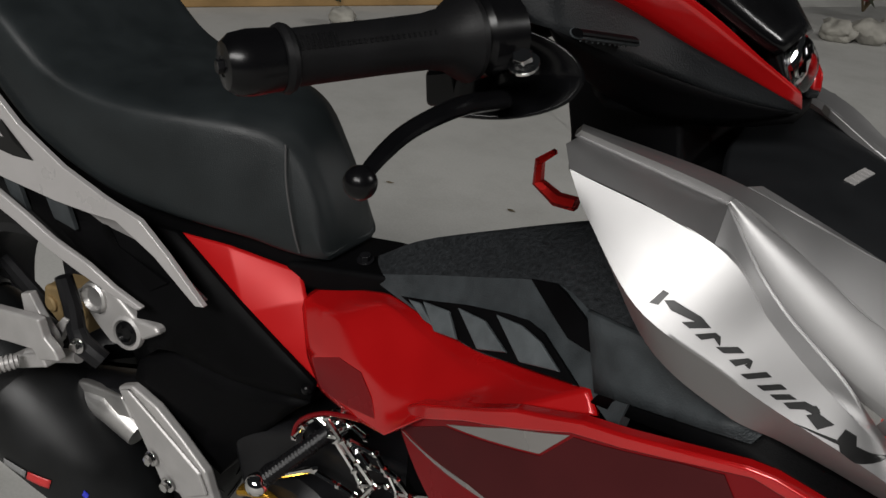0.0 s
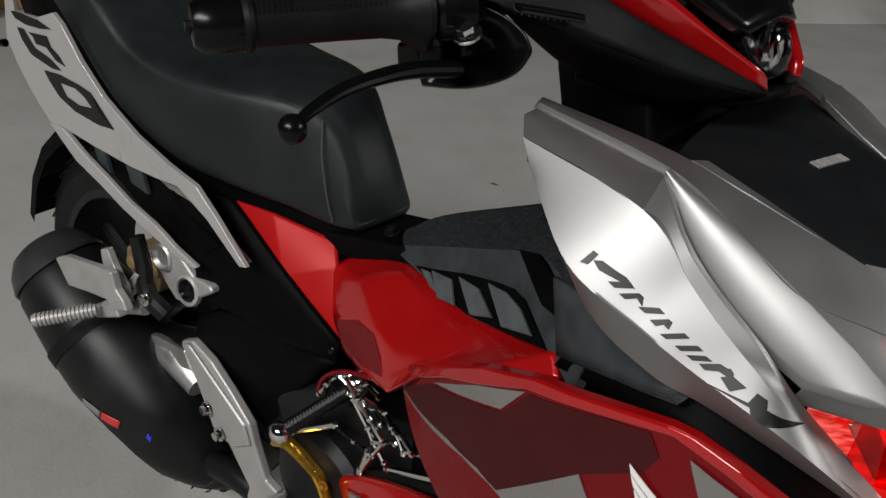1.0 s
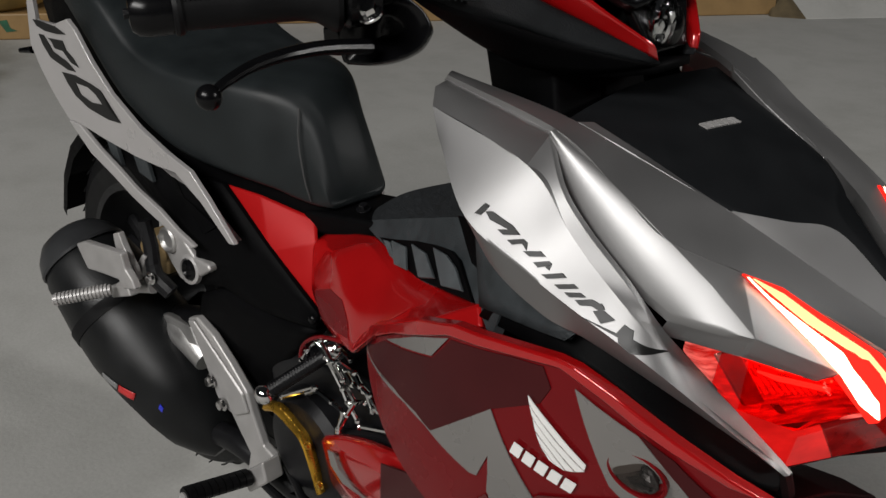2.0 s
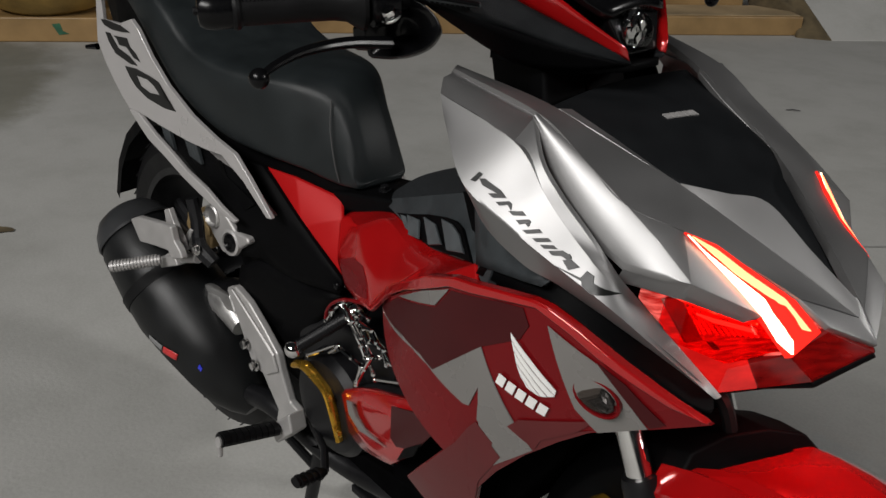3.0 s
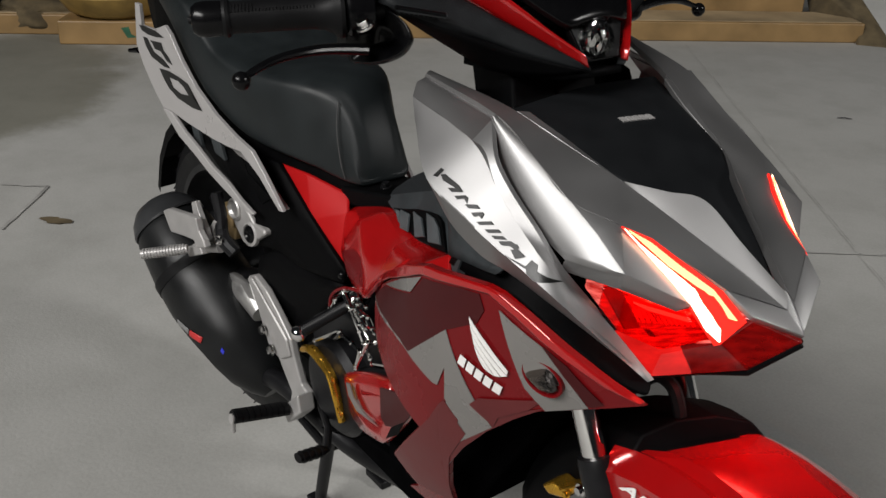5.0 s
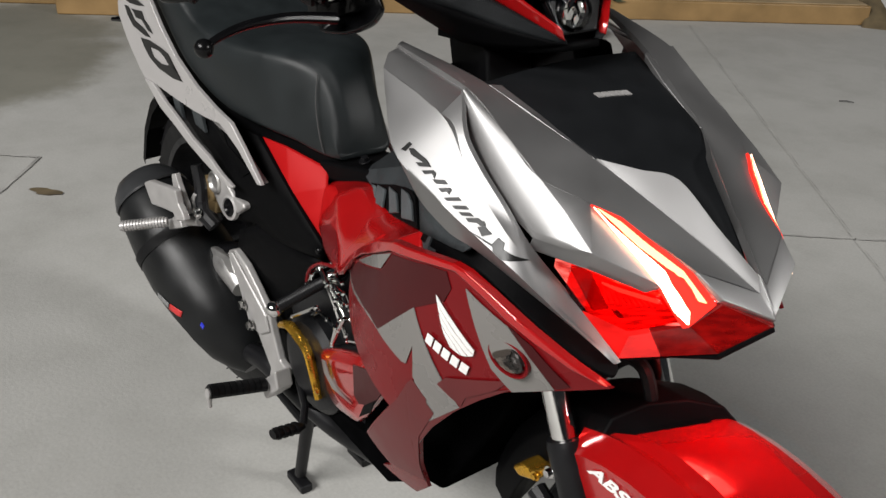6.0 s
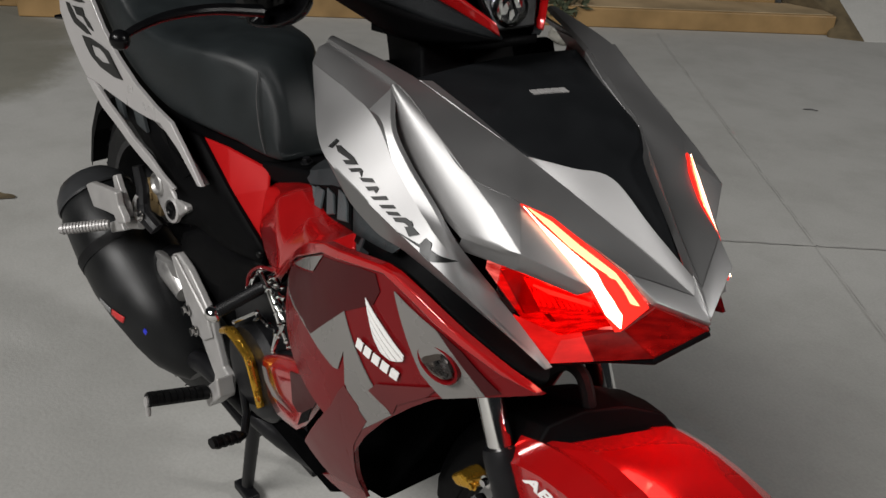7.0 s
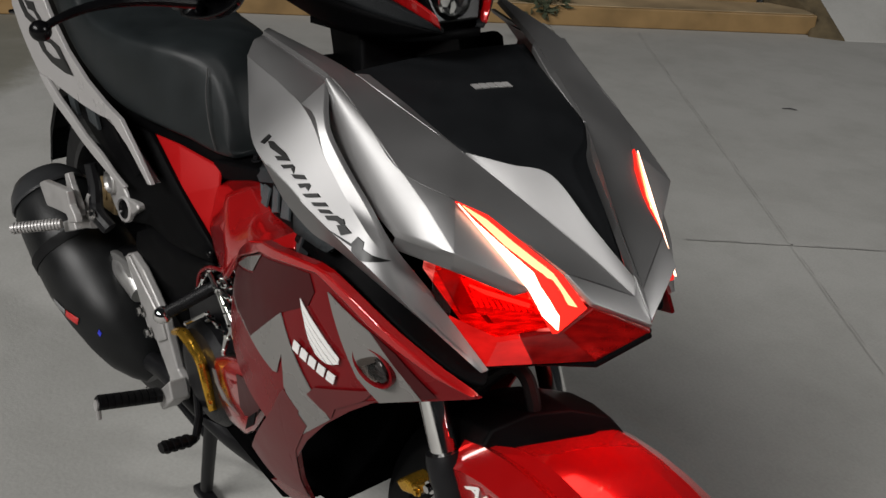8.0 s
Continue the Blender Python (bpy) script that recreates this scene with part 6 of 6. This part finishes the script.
tube("slot_rim", [slot_a, slot_b], 0.0062, GREY_PLASTIC, bike, "dark rim of the vent slot", 12, 0.5)
# Thin black bar gives the slot its dark recess by colour, without a hole
tube("slot_dark", [slot_a + Vector((0.001, -0.002, 0.001)), slot_b + Vector((0.001, -0.002, 0.001))], 0.0050, BLACK, bike, "black bar for the dark vent slot", 12, 0.5)
for k in range(9):
    p = slot_a.lerp(slot_b, 0.1 + 0.1 * k) + Vector((0.001, -0.004, 0))
    tube("slot_rib", [p - Vector((0, 0, 0.0035)), p + Vector((0, 0, 0.0015))], 0.0008, GREY_PLASTIC, bike, "", 6)
shell("cowl_base", [(-0.285, -0.014, 0.949), (-0.285, 0.036, 0.949), (-0.33, -0.05, 0.940), (-0.33, 0.072, 0.940), (-0.40, -0.090, 0.950), (-0.40, 0.112, 0.950), (-0.44, -0.035, 0.945), (-0.44, 0.057, 0.945)], [(0, 1, 3, 2), (2, 3, 5, 4), (4, 5, 7, 6)], (0, 0, -0.008), BLACK, bike, "black underside of the handlebar cowl", soft=1)
vis = [(-0.300, -0.030, 0.993), (-0.296, 0.011, 1.005), (-0.300, 0.052, 0.993), (-0.330, -0.060, 1.016), (-0.335, 0.011, 1.035), (-0.330, 0.082, 1.016), (-0.372, -0.090, 1.050), (-0.38, 0.011, 1.075), (-0.372, 0.112, 1.050), (-0.44, -0.09, 1.080), (-0.45, 0.011, 1.095), (-0.44, 0.112, 1.080)]
shell("visor", vis, [(0, 1, 4, 3), (1, 2, 5, 4), (3, 4, 7, 6), (4, 5, 8, 7), (6, 7, 10, 9), (7, 8, 11, 10)], (-0.006, 0, -0.006), GLOSS_BLACK, bike, "glossy black visor screen", soft=2, sharp=(30, 70))
lens_c = Vector((-0.300, 0.004, 0.977))
hl = lathe("position_lamp", lens_c, (0.85, -0.25, 0.25), [(-0.004, 0.022), (0.008, 0.020), (0.013, 0.013), (0.014, 0.003)], LENS_CLEAR, bike, "clear faceted position lamp", 20)
bm = bmesh.new()
bmesh.ops.create_icosphere(bm, subdivisions=3, radius=0.020, matrix=Matrix.Translation(lens_c) @ Matrix.Diagonal((0.5, 0.9, 1.15, 1)))
rng = random.Random(41)
for v in bm.verts:
    v.co += Vector((rng.uniform(-0.0016, 0.0016), rng.uniform(-0.0006, 0.0006), 0))
part("reflector", bm, CHROME, hl, "faceted bright reflector", angle=4)
shell("lamp_panel", [(-0.290, -0.016, 0.955), (-0.290, 0.038, 0.955), (-0.305, -0.030, 0.992), (-0.305, 0.052, 0.992)], [(0, 1, 3, 2)], (-0.012, 0, 0), GLOSS_BLACK, bike, "black panel round the position lamp", 0.004)

# Slot, grip, lever and mounts, right and left
def controls(m, s):
    gi, ge = Vector(m((-0.447, -0.212, 1.0030))), Vector(m((-0.513, -0.345, 0.9960)))
    d = (ge - gi).normalized()
    L = (ge - gi).length
    grip = lathe("handlebar_grip", gi, d, [(0, 0.014), (0.0, 0.0265), (0.004, 0.0275), (0.010, 0.024), (0.018, 0.0185), (0.03, 0.0165), (0.06, 0.0160), (L - 0.036, 0.0160), (L - 0.034, 0.0185), (L - 0.031, 0.0195), (L - 0.028, 0.0185), (L - 0.027, 0.0160)], RUBBER, bike, "black rubber handlebar grip", 32)
    lathe("bar_end", gi + d * (L - 0.030), d, [(0, 0.0172), (0.018, 0.0180), (0.027, 0.0168), (0.032, 0.013), (0.033, 0.006), (0.0315, 0.004)], GLOSS_BLACK, grip, "gloss black bar end", 28)
    hex_bolt("bolt", gi + d * (L + 0.001), d, 0.004, STEEL_BLACK, grip)
    nubs = bmesh.new()
    _, a, b = basis(d)
    for row in range(6):
        for k in (range(26) if row < 2 else range(18, 26)):
            th = -0.55 - 0.10 * row + (math.pi if s > 0 else 0)
            p = gi + d * (0.03 + 0.0034 * k) + 0.0162 * (math.cos(th) * a * -1 + math.sin(th) * b)
            bmesh.ops.create_icosphere(nubs, subdivisions=1, radius=0.0010, matrix=Matrix.Translation(p))
    part("knurl", nubs, RUBBER, grip, "rows of small grip nubs")
    lathe("throttle_housing", gi - d * 0.032, d, [(0, 0.020), (0.002, 0.024), (0.026, 0.026), (0.030, 0.023), (0.031, 0.016)], GLOSS_BLACK, bike, "black switch housing", 28)
    piv, tip = Vector(m((-0.426, -0.200, 0.966))), Vector(m((-0.427, -0.339, 0.953)))
    path = curve([piv, m((-0.428, -0.240, 0.971)), m((-0.428, -0.272, 0.9715)), m((-0.429, -0.300, 0.968)), m((-0.428, -0.325, 0.9605)), tip], 5)
    lever = tube("brake_lever", path, [0.0088 - 0.0050 * k / len(path) for k in range(len(path))], GLOSS_BLACK, bike, "black brake lever with a ball end", 12, 0.7)
    ball("ball_end", tip, 0.0092, GLOSS_BLACK, lever, "", 1.0)
    # Lever perch under a rounded shell
    edge = [m(p) for p in ((-0.459, -0.205, 0.969), (-0.457, -0.200, 0.947), (-0.429, -0.192, 0.949), (-0.403, -0.186, 0.958), (-0.387, -0.178, 0.969), (-0.383, -0.172, 0.983), (-0.389, -0.172, 0.994), (-0.406, -0.174, 1.003), (-0.429, -0.180, 1.008), (-0.449, -0.195, 1.008))]
    inner = [tuple(Vector(p).lerp(Vector(m((-0.431, -0.172, 0.976))), 0.32)) for p in edge]
    deep = [tuple(Vector(p).lerp(Vector(m((-0.438, -0.160, 0.972))), 0.70)) for p in edge]
    n = len(edge)
    faces = [(k, (k + 1) % n, n + (k + 1) % n, n + k) for k in range(n)] + [(n + k, n + (k + 1) % n, 2 * n + (k + 1) % n, 2 * n + k) for k in range(n)] + [tuple(range(2 * n, 3 * n))]
    perch = shell("lever_perch", edge + inner + deep, faces, (-0.010, -s * 0.012, -0.006), GLOSS_BLACK, bike, "glossy black lever perch and hand guard", soft=2, sharp=(25, 80))
    block = [m(p) for p in ((-0.485, -0.200, 0.971), (-0.463, -0.200, 0.978), (-0.454, -0.200, 0.952), (-0.482, -0.200, 0.947))]
    shell("switch_block", block, [(0, 1, 2, 3)], (0, -s * 0.02, 0), GLOSS_BLACK, bike, "black lever switch block", 0.004)
    bolt = Vector(m((-0.407, -0.211, 0.990)))
    hex_bolt("bolt", bolt + Vector((0, 0, 0.004)), (0, s * 0.5, 0.85), 0.0065, CHROME, perch, "bright hex bolt")
    tube("bar", [gi - d * 0.03, Vector(m((-0.42, -0.10, 1.01))), Vector(m((-0.42, 0, 1.0)))], 0.011, STEEL_BLACK, bike, "black handlebar tube", 14)


both(controls)
